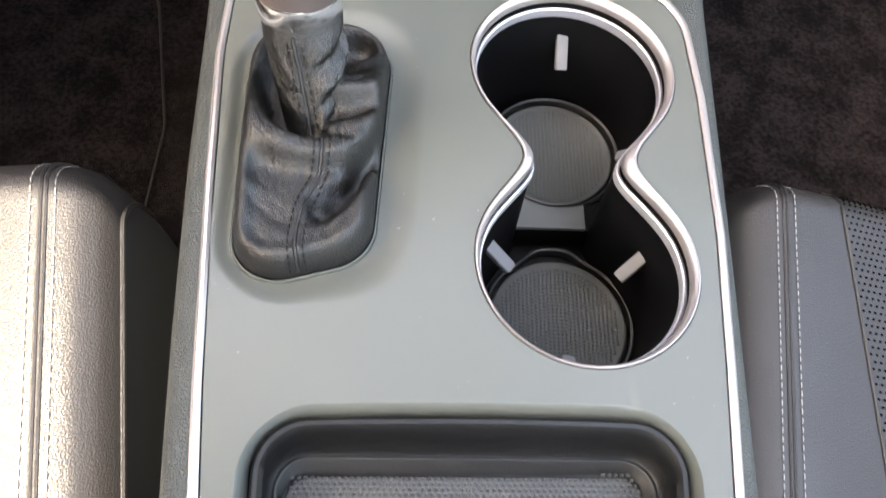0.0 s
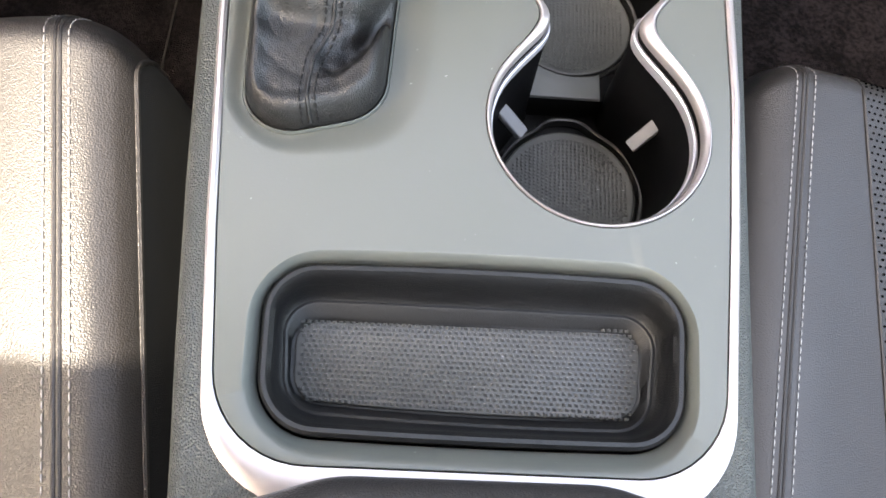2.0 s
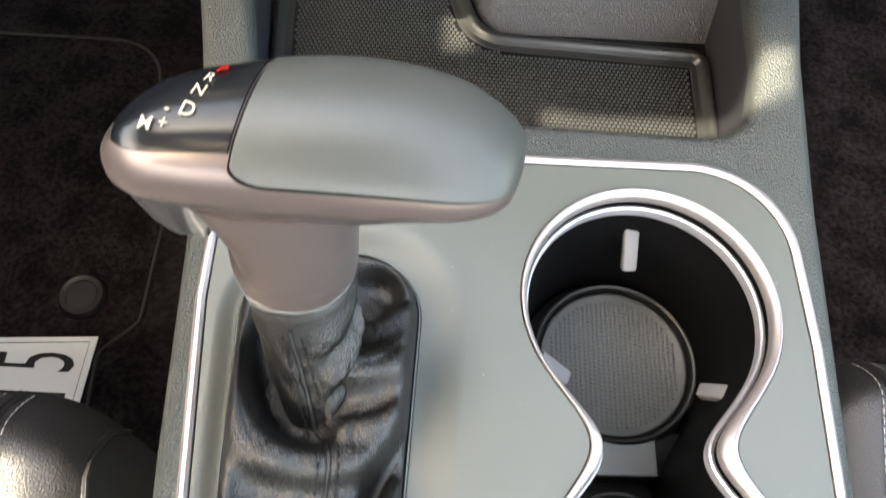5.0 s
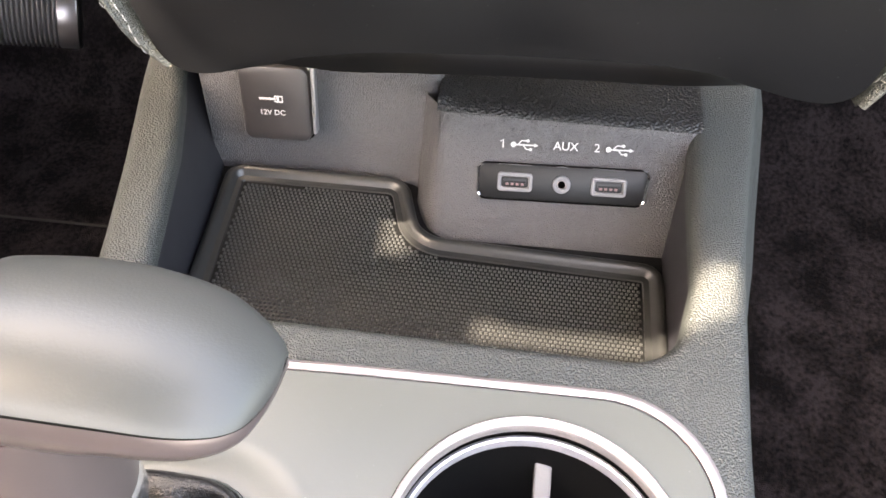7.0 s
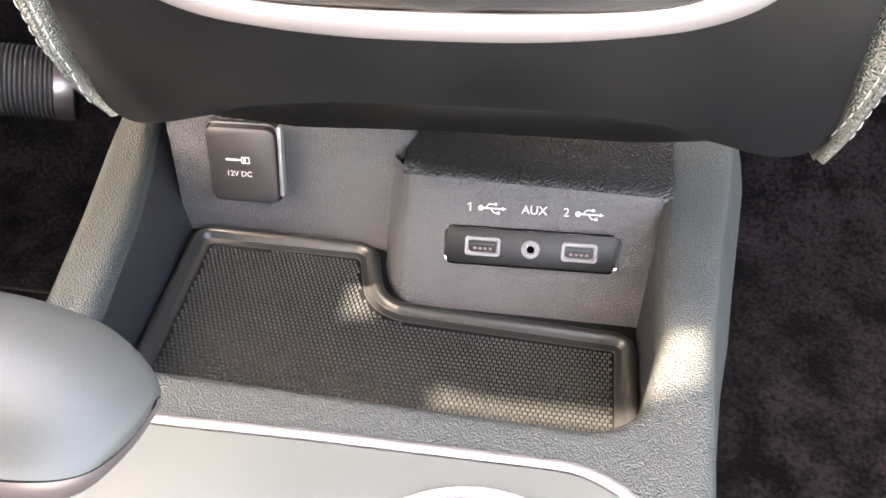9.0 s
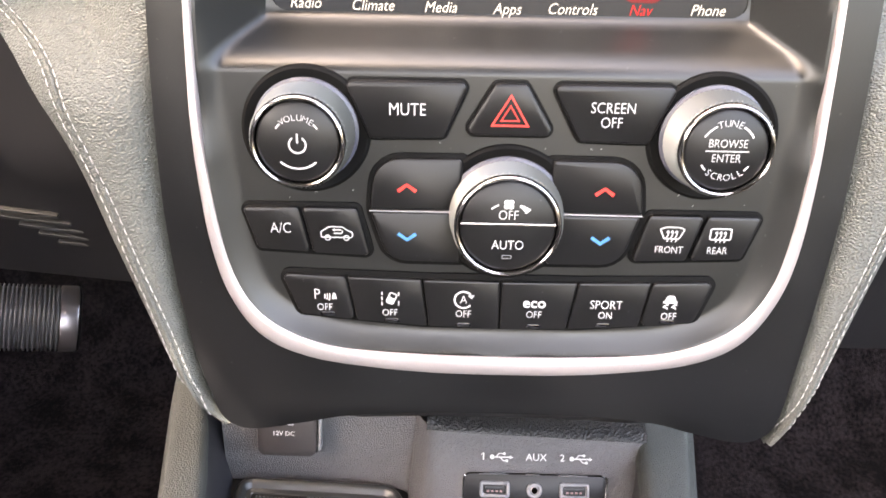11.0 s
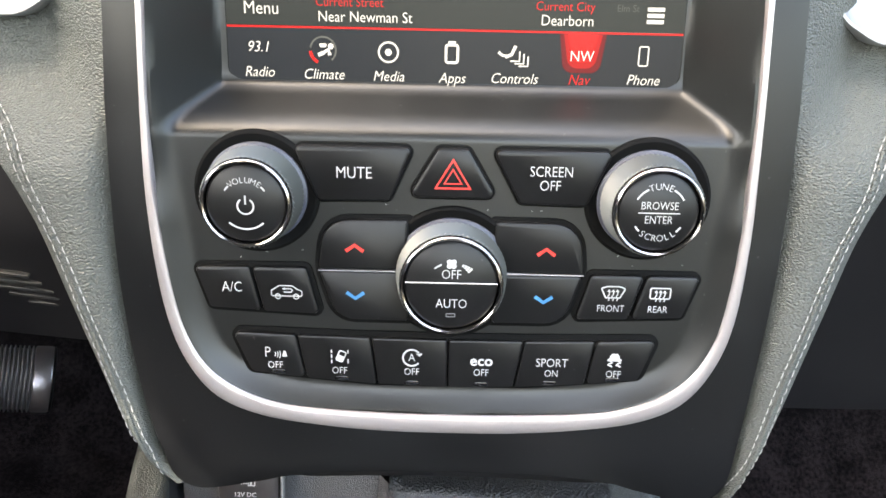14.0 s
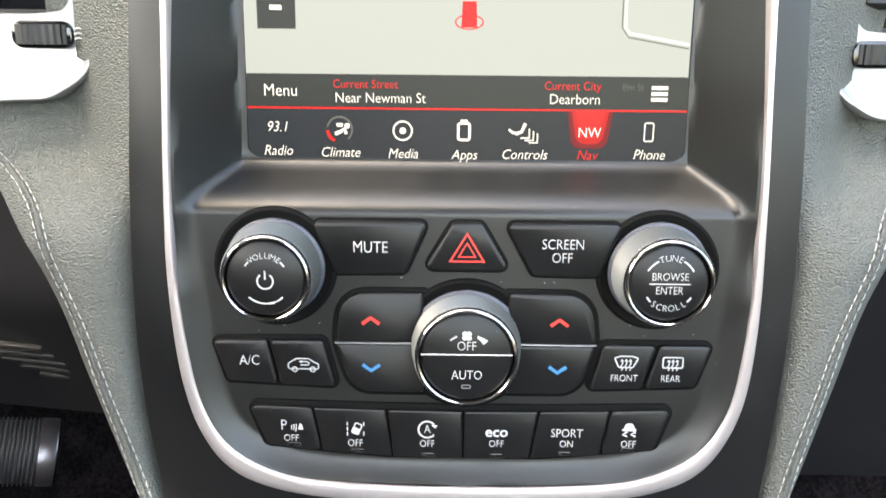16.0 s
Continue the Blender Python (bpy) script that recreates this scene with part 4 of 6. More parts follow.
# ---------- open bin with ports ----------
def bin_and_ports():
    b = thing("storage_bin", "open black grained storage bin below the dashboard", "storage bin", CONSOLE)
    z0 = -0.052
    # walls of the bin: smooth flanks left and right, darkened for shade, and a grained rear wall that steps forward for
    # the ports
    def skin(foot, head, z1, n, mat, name, label=""):
        F, T = smooth_line([(*p, 0) for p in foot], n), smooth_line([(*p, 0) for p in head], n)
        rows = [[(a.x + (c.x - a.x) * k / 8, a.y + (c.y - a.y) * k / 8, z0 + (z1 - z0) * k / 8) for a, c in zip(F, T)] for k in range(9)]
        part(name, loft(rows, False), mat, b, label)
    skin([(0.1040, 0.3040), (0.1050, 0.3450), (0.1060, 0.3930), (0.1080, 0.4300), (0.1100, 0.4700)],
         [(0.0990, 0.3040), (0.1050, 0.3450), (0.1075, 0.3930), (0.1107, 0.4300), (0.1140, 0.4700)], -0.006, 40, FLANK, "side_wall", "smooth black side wall, tone lowered for shade")
    skin([(-0.1110, 0.3040), (-0.1135, 0.3500), (-0.1160, 0.3865), (-0.1195, 0.4213), (-0.1235, 0.4427), (-0.1280, 0.4700)],
         [(-0.1035, 0.3040), (-0.1145, 0.3500), (-0.1215, 0.3865), (-0.1311, 0.4213), (-0.1385, 0.4427), (-0.1460, 0.4700)], -0.006, 40, FLANK, "side_wall", "smooth black side wall, tone lowered for shade")
    skin([(-0.1250, 0.4345), (-0.1222, 0.4292), (-0.1180, 0.4283), (-0.0600, 0.4320), (-0.0205, 0.4300), (-0.0165, 0.4180), (-0.0118, 0.4060), (-0.0060, 0.3985), (0.0040, 0.3958), (0.0300, 0.3966), (0.0600, 0.3978), (0.1068, 0.3994)],
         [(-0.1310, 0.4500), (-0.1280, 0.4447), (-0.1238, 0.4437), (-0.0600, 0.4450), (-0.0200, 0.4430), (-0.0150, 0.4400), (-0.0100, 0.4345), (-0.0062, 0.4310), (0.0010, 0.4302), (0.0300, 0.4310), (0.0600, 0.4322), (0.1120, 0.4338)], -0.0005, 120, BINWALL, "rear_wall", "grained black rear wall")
    part("bottom", plate([(-0.13, 0.304), (0.108, 0.304), (0.108, 0.44), (-0.13, 0.44)], [], z0), BLACK, b)
    lip = [(x, 0.3038 + 0.0015 * (x / 0.1) ** 2, 0) for x in [-0.110 + 0.215 * i / 20 for i in range(21)]]
    part("front_wall", loft([[(p[0], p[1] + dy, dz) for p in lip] for dy, dz in ((-0.0004, -0.0062), (0.0008, -0.052))], False), FLANK, b)
    # the bay behind the outlet goes up; over the port wall a grained shelf rolls back, its shade put into its colour
    plan = smooth_line([(-0.1345, 0.4570, 0), (-0.1312, 0.4503, 0), (-0.1282, 0.4450, 0), (-0.1240, 0.4441, 0), (-0.0600, 0.4455, 0), (-0.0220, 0.4440, 0), (-0.0110, 0.4460, 0), (-0.0075, 0.4560, 0), (-0.0070, 0.4800, 0), (0.0500, 0.4860, 0), (0.1130, 0.4860, 0)], 80)
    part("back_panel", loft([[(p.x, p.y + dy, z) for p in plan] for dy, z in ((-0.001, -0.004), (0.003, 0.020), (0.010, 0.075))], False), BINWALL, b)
    shelf = []
    for k in range(41):
        x = -0.0095 + 0.1240 * k / 40
        left = max(0, 1 - (x + 0.0095) / 0.010) ** 2
        left = max(left, (max(0, x - 0.098) / 0.020) ** 2 * 0.5)
        slant = max(x, 0) * 0.031
        shelf.append([(x, 0.4296 + slant, -0.0010), (x, 0.4306 + slant, -0.0002 + 0.001 * left), (x, 0.4328 + slant, 0.0006 + 0.003 * left), (x, 0.4375 + slant, 0.0018 + 0.002 * left), (x, 0.4600, 0.0034), (x, 0.4900, 0.0060)])
    part("shelf", loft(shelf, False), SHELFMAT, b, "grained shelf over the port wall, darkened for shade")


def bin_mat():
    t = thing("bin_mat", "black ribbed rubber mat with raised rounded border in bin", "mat", CONSOLE)
    corners = [(-0.1105, 0.3100), (0.1042, 0.3100), (0.1052, 0.3902), (-0.0112, 0.3918), (-0.0228, 0.4292), (-0.1166, 0.4262)]
    radii = [0.006, 0.006, 0.010, 0.016, 0.013, 0.010]

    def line(d):
        """The outline set in by d, with its corners rounded afresh."""
        k, out = len(corners), []
        for i in range(k):
            a, b, c = Vector(corners[i - 1]), Vector(corners[i]), Vector(corners[(i + 1) % k])
            n1, n2 = Vector((-(b - a).y, (b - a).x)).normalized(), Vector((-(c - b).y, (c - b).x)).normalized()
            out.append(tuple(b + (n1 + n2) * d / (1 + n1.dot(n2))))
        return rpoly(out, [max(r + d, 0.002) if i == 3 else max(r - d, 0.0015) for i, r in enumerate(radii)], 8)
    zb = -0.0515
    part("border", loft([at_z(line(d), zb + h) for d, h in ((0, 0), (0, 0.0036), (0.0006, 0.0050), (0.0018, 0.0060), (0.0034, 0.0061), (0.0048, 0.0054), (0.0058, 0.0036), (0.0066, 0.0026), (0.0092, 0.0022), (0.0098, 0.0010))], True, False, False), MATBLACK, t)
    part("field", slab(line(0.0092), zb, zb + 0.0014, 0.0002), MATFIELD, t)
    verts, faces = [], []
    inner = line(0.0108)

    def inside(x, y):
        c, k = False, len(inner)
        for i in range(k):
            (x1, y1), (x2, y2) = inner[i], inner[i - 1]
            if (y1 > y) != (y2 > y) and x < (x2 - x1) * (y - y1) / (y2 - y1) + x1:
                c = not c
        return c
    pitch_x, pitch_y = 0.0022, 0.0021
    j = 0
    y = 0.318
    while y < 0.424:
        x = -0.110 + (pitch_x / 2 if j % 2 else 0)
        while x < 0.098:
            if inside(x, y):
                k = len(verts)
                zt, zl = zb + 0.0025, zb + 0.0013
                w, h = 0.00078, 0.00066
                verts += [(x - w, y - h, zl), (x + w, y - h, zl), (x + w, y + h, zl), (x - w, y + h, zl), (x - w * 0.5, y - h * 0.4, zt), (x + w * 0.5, y - h * 0.4, zt), (x + w * 0.5, y + h * 0.5, zt), (x - w * 0.5, y + h * 0.5, zt)]
                faces += [(k + 4, k + 5, k + 6, k + 7), (k, k + 1, k + 5, k + 4), (k + 1, k + 2, k + 6, k + 5), (k + 2, k + 3, k + 7, k + 6), (k + 3, k, k + 4, k + 7)]
            x += pitch_x
        y += pitch_y
        j += 1
    me = bpy.data.meshes.new("scale_pattern")
    me.from_pydata(verts, [], faces)
    bm = bmesh.new()
    bm.from_mesh(me)
    tagged(part("scale_pattern", bm, MATSTUD, t, smooth=False), kind="stuff")


def port_panel():
    p = thing("port_panel", "gloss black port strip with two data ports and audio jack", "port panel", PORTS)
    out = rpoly([(-0.0400, -0.0102), (0.0395, -0.0102), (0.0415, 0.0085), (-0.0400, 0.0085)], 0.0045)
    part("frame", loft([at_z(out, -0.001), at_z(out, 0.0012), at_z(inset(out, 0.0004), 0.0016), at_z(inset(out, 0.0010), 0.0012), at_z(inset(out, 0.0008), -0.001)]), BRIGHT, p, "thin chrome frame")
    part("plate", slab(inset(out, 0.0009), -0.002, 0.0009, 0.0003), PLATE, p)
    for x in (-0.0221, 0.0222):
        o = rpoly([(-0.0083, -0.0045), (0.0083, -0.0045), (0.0083, 0.0045), (-0.0083, 0.0045)], 0.0018, 5)
        i = rpoly([(-0.0064, -0.0027), (0.0064, -0.0027), (0.0064, 0.0027), (-0.0064, 0.0027)], 0.0006, 4)
        port = part("data_port", loft([at_z(o, 0.0005), at_z(o, 0.0018), at_z(inset(o, 0.0004), 0.0022), at_z(inset(o, 0.0015), 0.0022), at_z(inset(o, 0.0019), 0.0016)]), CLIP, p, "grey framed data port", pose(x, -0.0008, 0))
        part("sleeve", loft([at_z(inset(o, 0.0016), 0.0019), at_z(resample(i, len(o)), 0.0016), at_z(resample(i, len(o)), -0.004)], True, False, True), METAL, port)
        part("tongue", moved(slab([(-0.0052, -0.0010), (0.0052, -0.0010), (0.0052, 0.0012), (-0.0052, 0.0012)], -0.004, 0.0012, 0.0002), pose(0, 0.0006, 0)), BLACK, port)
        for q in range(4):
            part("contact", moved(slab([(-0.0007, -0.0006), (0.0007, -0.0006), (0.0007, 0.0006), (-0.0007, 0.0006)], -0.003, 0.0010, 0.0001), pose(-0.0036 + 0.0024 * q, -0.0012, 0)), CONTACT, port)
    jack = part("audio_jack", lathe([(0.0043, 0.0005), (0.0043, 0.0019), (0.0039, 0.0023), (0.0026, 0.0023), (0.0023, 0.0018), (0.0019, 0.0016), (0.0018, -0.006), (0.0001, -0.006)], 32), CLIP, p, "round grey audio jack", pose(0.0, -0.0008, 0))
    part("contact", lathe([(0.0022, 0.0017), (0.0018, 0.0019), (0.0016, 0.0012), (0.0015, -0.003)], 24), METAL, jack)
    part("jack_hole", lathe([(0.0001, 0.0018), (0.0019, 0.0018), (0.0021, 0.0012)], 24), HOLE, jack)
    z = 0.0008
    one = stroke([(-0.0011, 0.0010), (0.0002, 0.0020), (0.0002, -0.0020)], 0.0007)
    part("lettering", one, PAINT, p, "", pose(-0.0290, 0.0172, z), False)
    for body, x in (("AUX", 0.0005), ("2", 0.0150)):
        part("lettering", letters(body, 0.0056, 0.00003), PAINT, p, "", pose(x, 0.0172, z), False)
    for x in (-0.0185, 0.0258):
        bm = stroke([(-0.0052, 0), (0.0044, 0)], 0.0007)
        fill([(0.0042, 0.0010), (0.0042, -0.0010), (0.0062, 0)], 0, bm)
        fill(arc(-0.0055, 0, 0.0013, 0, 340, 14), 0, bm)
        stroke([(-0.0034, 0), (-0.0018, 0.0020), (0.0008, 0.0020)], 0.0006, 0.00001, bm)
        stroke([(-0.0010, 0), (0.0006, -0.0020), (0.0022, -0.0020)], 0.0006, 0.00001, bm)
        fill(arc(0.0012, 0.0020, 0.0008, 0, 330, 10), 0, bm)
        fill([(0.0020, -0.0013), (0.0034, -0.0013), (0.0034, -0.0027), (0.0020, -0.0027)], 0, bm)
        part("port_symbol", bm, PAINT, p, "", pose(x, 0.0170, z), False)


def power_outlet():
    m = pose(-0.0892, 0.4345, -0.0090, 76, 0, 2)
    o = thing("power_outlet", "square black hinged cover of twelve volt outlet", "power outlet", m)
    q = rpoly([(-0.0160, -0.0172), (0.0176, -0.0172), (0.0178, 0.0212), (-0.0164, 0.0212)], 0.0048)
    part("surround", slab(inset(q, -0.0012), -0.002, 0.0008, 0.0006), GLOSS, o)
    part("cover", slab(q, 0.0, 0.0052, 0.0016), COVER, o)
    part("hinge_strip", slab(rpoly([(0.0182, -0.0135), (0.0202, -0.0125), (0.0208, 0.0225), (0.0188, 0.0225)], 0.0006, 3), 0, 0.0046, 0.0004), SILVER, o, "silver hinge strip")
    part("lettering", letters("12V DC", 0.0038, 0.00005), PAINT, o, "", pose(-0.0008, -0.0020, 0.0056), False)
    bm = stroke([(-0.0068, 0.0052), (0.0006, 0.0052)], 0.0009)
    for k in range(4):
        stroke([(-0.0060 + k * 0.0016, 0.0046), (-0.0066 + k * 0.0016, 0.0058)], 0.0006, 0.00001, bm)
    stroke([(0.0010, 0.0038), (0.0010, 0.0066), (0.0046, 0.0066), (0.0046, 0.0038)], 0.0008, 0.00002, bm, True)
    fill([(0.0018, 0.0042), (0.0030, 0.0042), (0.0030, 0.0062), (0.0018, 0.0062)], 0.00003, bm)
    part("plug_symbol", bm, PAINT, o, "", pose(0, 0, 0.0056), False)


bin_and_ports()
bin_mat()
port_panel()
power_outlet()


# ---------- dashboard stack ----------
IN_KEYS = [(0.115, 0.1005), (0.06, 0.1037), (0.02, 0.1058), (-0.016, 0.1060), (-0.050, 0.1032), (-0.068, 0.0985), (-0.080, 0.0905), (-0.0885, 0.0775), (-0.0935, 0.0600), (-0.0955, 0.0300), (-0.0959, 0.0)]
OUT_KEYS = [(0.115, 0.1034), (0.06, 0.1066), (0.02, 0.1090), (-0.018, 0.1102), (-0.052, 0.1083), (-0.074, 0.1025), (-0.090, 0.0915), (-0.0985, 0.0740), (-0.1025, 0.0500), (-0.1045, 0.0250), (-0.1049, 0.0)]
BEZ_KEYS = [(0.115, 0.1142), (0.06, 0.1184), (0.02, 0.1212), (-0.030, 0.1224), (-0.068, 0.1208), (-0.107, 0.1172), (-0.1340, 0.1150), (-0.1425, 0.1085), (-0.1430, 0.0960), (-0.1375, 0.0800), (-0.1310, 0.0640), (-0.1280, 0.0400), (-0.1270, 0.0)]
# how far the driver's side of the bezel stands out beyond the mirrored line
WIDER = [(-0.1425, -0.0040), (-0.132, 0.0004), (-0.120, 0.0038), (-0.10, 0.0052), (-0.04, 0.0050), (0.05, 0.0035), (0.16, 0.0035)]


def mirror_path(keys, n=64):
    half = [(p.x, p.y) for p in smooth_line([(x, y, 0) for y, x in keys], n)]
    return [(-x, y) for x, y in half] + [(x, y) for x, y in reversed(half[:-1])]


def stack():
    d = thing("dashboard", "dark car dashboard centre stack with satin chrome surround", "dashboard", STACK)
    lean = lambda y: -0.0012 * min(max((y + 0.06) / 0.06, 0), 1)
    pin, pout = [[(x + lean(y), y) for x, y in mirror_path(k)] for k in (IN_KEYS, OUT_KEYS)]
    pbez = [(x - (max(interp(WIDER, y), 0.0030) - 0.0014) * min(max((-x - 0.07) / 0.035, 0), 1), y) for x, y in mirror_path(BEZ_KEYS)]
    mix = lambda u: [(a[0] * (1 - u) + b[0] * u, a[1] * (1 - u) + b[1] * u) for a, b in zip(pin, pout)]
    part("chrome_surround", loft([at_z(pin, -0.016), at_z(pin, 0.0050), at_z(mix(0.10), 0.0062), at_z(mix(0.22), 0.0066), at_z(mix(0.55), 0.0066), at_z(mix(0.86), 0.0062), at_z(mix(0.97), 0.0054), at_z(pout, 0.0036), at_z(pout, -0.002)], False), CHROME, d, "satin chrome surround")
    rows = []
    for k in range(7):
        u = k / 6
        rows.append([(a[0] * (1 - u) + b[0] * u, a[1] * (1 - u) + b[1] * u, 0.0036 - 0.001 * u - 0.0010 * (u ** 3)) for a, b in zip(pout, pbez)])
    def under(x, y):
        q = max(1 - (x / 0.113) ** 2, 0)
        w = min(max((-0.100 - y) / 0.032, 0), 1)
        w = w * w * (3 - 2 * w)
        return (x * (1.003 + 0.050 * w), y * (1 - w) + w * (-0.1430 - 0.0110 * q), -0.006 - w * (0.0015 + 0.0235 * q))
    low = [under(x, y) for x, y in pbez]
    edge = list(rows[6])
    for u in (0.06, 0.14, 0.25, 0.4, 0.55, 0.7, 0.85, 1.0):
        rows.append([(a[0] + (b[0] - a[0]) * u, a[1] + (b[1] - a[1]) * u ** 1.35, a[2] + (b[2] - a[2]) * u ** 0.75) for a, b in zip(edge, low)])
    rows.append([(x * 0.999, y + (0.001 if y < -0.115 else 0), z - 0.004) for x, y, z in low])
    rows.append([(x * 0.97, y + (0.02 if y < -0.115 else 0), -0.10) for x, y, z in low])
    def settle(p):
        x, y, z = p
        d = min(max((-y - 0.070) / 0.070, 0), 1)
        e = min(max((abs(x) - 0.060) / 0.035, 0), 1) * (1.0 if x < 0 else 0.7)
        f = min(max((-y - 0.098) / 0.042, 0), 1)
        return (x + 0.0018 * d, y + 0.0042 * d * e, z - 0.0050 * f * f)
    rows = [[settle(p) for p in r] for r in rows]
    part("bezel", loft(rows, False), BEZEL, d, "dark grey bezel", angle=16)

    # the fascia: flat below, stepping back to the screen above
    rim = np.array([(p.x, p.y) for p in smooth_line([(*p, 0) for p in pin], 700)])

    def depth(x, y):
        """Flat under the keys, rising to the chrome all round; over the keys it rolls back to the screen, with sloping cheeks beside it."""
        ease = lambda t: t * t * (3 - 2 * t)
        edge = math.sqrt(float(((rim[:, 0] - x) ** 2 + (rim[:, 1] - y) ** 2).min()))
        front = 0.0014 + 0.0046 * max(0.0, 1 - edge / 0.0092) ** 1.35 * (1 - ease(min(max((y + 0.020) / 0.030, 0), 1)))
        t = max(y - 0.0115, 0)
        ledge = front - (2.1 * t * t / 0.018 if t < 0.009 else 2.1 * (t - 0.0045))
        back = -0.0232 + 0.0284 * min(max((abs(x - lean(y)) - 0.0872) / 0.0170, 0), 1)
        h = max(0.006 - abs(ledge - back), 0) / 0.006
        up = ease(min(max((y + 0.016) / 0.034, 0), 1))
        return front * (1 - up) + (max(ledge, back) + h * h * 0.0015) * up
    ys = [-0.0958 + 0.1038 * i / 104 for i in range(104)] + [0.0080 + 0.0215 * i / 40 for i in range(40)] + [0.0295 + 0.0855 * i / 24 for i in range(25)]
    pin_half = sorted([(y, abs(x)) for x, y in mirror_path(IN_KEYS)])
    loops = []
    for y in ys:
        w = interp(pin_half, y) + 0.0003
        row = [lean(y) - w + 2 * w * i / 150 for i in range(151)]
        loops.append([(x, y, depth(x, y)) for x in row])
    part("fascia", loft(loops, False), FACE, d, "matte dark fascia")
    return d


DASH = stack()


def key(name, pts, label, radius=0.0022, z0=0.0005, z1=0.0044, edge=0.0011):
    b = part(name, slab(rpoly(pts, radius, 5), z0, z1, edge), KEY, DASH, label)
    return b


def dark_gap(pts, radius=0.0024):
    return part("key_gap", slab(inset(rpoly(pts, radius, 5), -0.0009), -0.0004, 0.0025, 0.0001), GAP, DASH)


def keys():
    Z = 0.0046
    sets = []
    mute = [(-0.0575, 0.0102), (-0.0140, 0.0102), (-0.0228, -0.0098), (-0.0488, -0.0102)]
    haz = [(-0.0054, 0.0100), (0.0054, 0.0100), (0.0164, -0.0083), (-0.0164, -0.0083)]
    scr = [(0.0137, 0.0100), (0.0573, 0.0100), (0.0488, -0.0104), (0.0245, -0.0100)]
    for nm, pts in (("mute_button", mute), ("hazard_button", haz), ("screen_off_button", scr)):
        dark_gap(pts)
    k = key("mute_button", mute, "black mute button")
    legend("MUTE", 0.0062, -0.0356, 0.0004, Z, k, PAINT, 0.00005)
    k = key("hazard_button", haz, "black hazard button with red triangle")
    for r, w in ((0.0072, 0.0013), (0.0036, 0.0009)):
        tri = [(r * math.cos(radians(a)), r * math.sin(radians(a)) * 0.96 - 0.0006) for a in (90, 210, 330)]
        part("warning_triangle", stroke(tri, w, 0, None, True), REDP, k, "", pose(0, -0.0004, Z), False)
    k = key("screen_off_button", scr, "black screen-off button")
    legend("SCREEN", 0.0054, 0.0352, 0.0022, Z, k, PAINT, 0.00004)
    legend("OFF", 0.0054, 0.0350, -0.0029, Z, k, PAINT, 0.00004)

    # temperature rockers, pairs on either side of the fan dial
    for s in (-1, 1):
        up = [(s * 0.0160, -0.0168), (s * 0.0474, -0.0171), (s * 0.0496, -0.0366), (s * 0.0160, -0.0366)]
        dn = [(s * 0.0160, -0.0374), (s * 0.0494, -0.0374), (s * 0.0432, -0.0570), (s * 0.0160, -0.0572)]
        dark_gap([(s * 0.0150, -0.0163), (s * 0.0480, -0.0165), (s * 0.0504, -0.0370), (s * 0.0438, -0.0577), (s * 0.0150, -0.0578)], [0.001, 0.0125, 0.02, 0.0105, 0.001])
        a = key("warmer_button", up, "black warmer button with red arrow", [0.0014, 0.012, 0.0014, 0.0014], 0.0005, 0.0042)
        b = key("cooler_button", dn, "black cooler button with blue arrow", [0.0014, 0.0014, 0.010, 0.0014], 0.0005, 0.0042)
        cx = s * 0.0355 - 0.0003
        part("red_arrow", stroke([(cx - 0.0033, -0.0292), (cx, -0.0268), (cx + 0.0033, -0.0292)], 0.0014), REDP, a, "", pose(0, 0, 0.0044), False)
        part("blue_arrow", stroke([(cx - 0.0033, -0.0456), (cx, -0.0480), (cx + 0.0033, -0.0456)], 0.0014), BLUEP, b, "", pose(0, 0, 0.0044), False)
        part("divider", slab([(s * 0.020, -0.0374), (s * 0.0496, -0.0373), (s * 0.0496, -0.0368), (s * 0.020, -0.0366)], 0.002, 0.0044, 0.0002), RIMSLOPE, DASH, "thin silver divider")

    # small keys at both sides
    ac = [(-0.0962, -0.0364), (-0.0754, -0.0360), (-0.0716, -0.0540), (-0.0912, -0.0530)]
    rec = [(-0.0746, -0.0361), (-0.0540, -0.0361), (-0.0494, -0.0550), (-0.0708, -0.0543)]
    frt = [(0.0524, -0.0366), (0.0726, -0.0366), (0.0676, -0.0545), (0.0474, -0.0550)]
    rea = [(0.0736, -0.0366), (0.0935, -0.0366), (0.0880, -0.0534), (0.0686, -0.0544)]
    dark_gap([(-0.0968, -0.0358), (-0.0536, -0.0355), (-0.0486, -0.0557), (-0.0915, -0.0536)])
    dark_gap([(0.0520, -0.0360), (0.0941, -0.0360), (0.0884, -0.0540), (0.0466, -0.0557)])
    k = key("ac_button", ac, "black air conditioning button", 0.0018)
    legend("A/C", 0.0058, -0.0822, -0.0444, Z, k, PAINT, 0.00003)
    k = key("recirculation_button", rec, "black recirculation button with car symbol", 0.0018)
    car = [(-0.0072, -0.0022), (-0.0072, 0.0006), (-0.0056, 0.0016), (-0.0034, 0.0030), (0.0026, 0.0030), (0.0052, 0.0012), (0.0072, 0.0004), (0.0072, -0.0022)]
    bm = stroke(rpoly(car, 0.0008, 3), 0.0005, 0, None, True)
    for x in (-0.0042, 0.0044):
        stroke(arc(x, -0.0024, 0.0012, 0, 340, 12), 0.0005, 0.00002, bm, True)
    stroke([(-0.0014, -0.0002), (0.0022, -0.0002), (0.0028, 0.0007), (0.0020, 0.0015), (-0.0008, 0.0015)], 0.0006, 0.00002, bm)
    fill([(-0.0008, 0.0008), (-0.0008, 0.0022), (-0.0022, 0.0015)], 0.00002, bm)
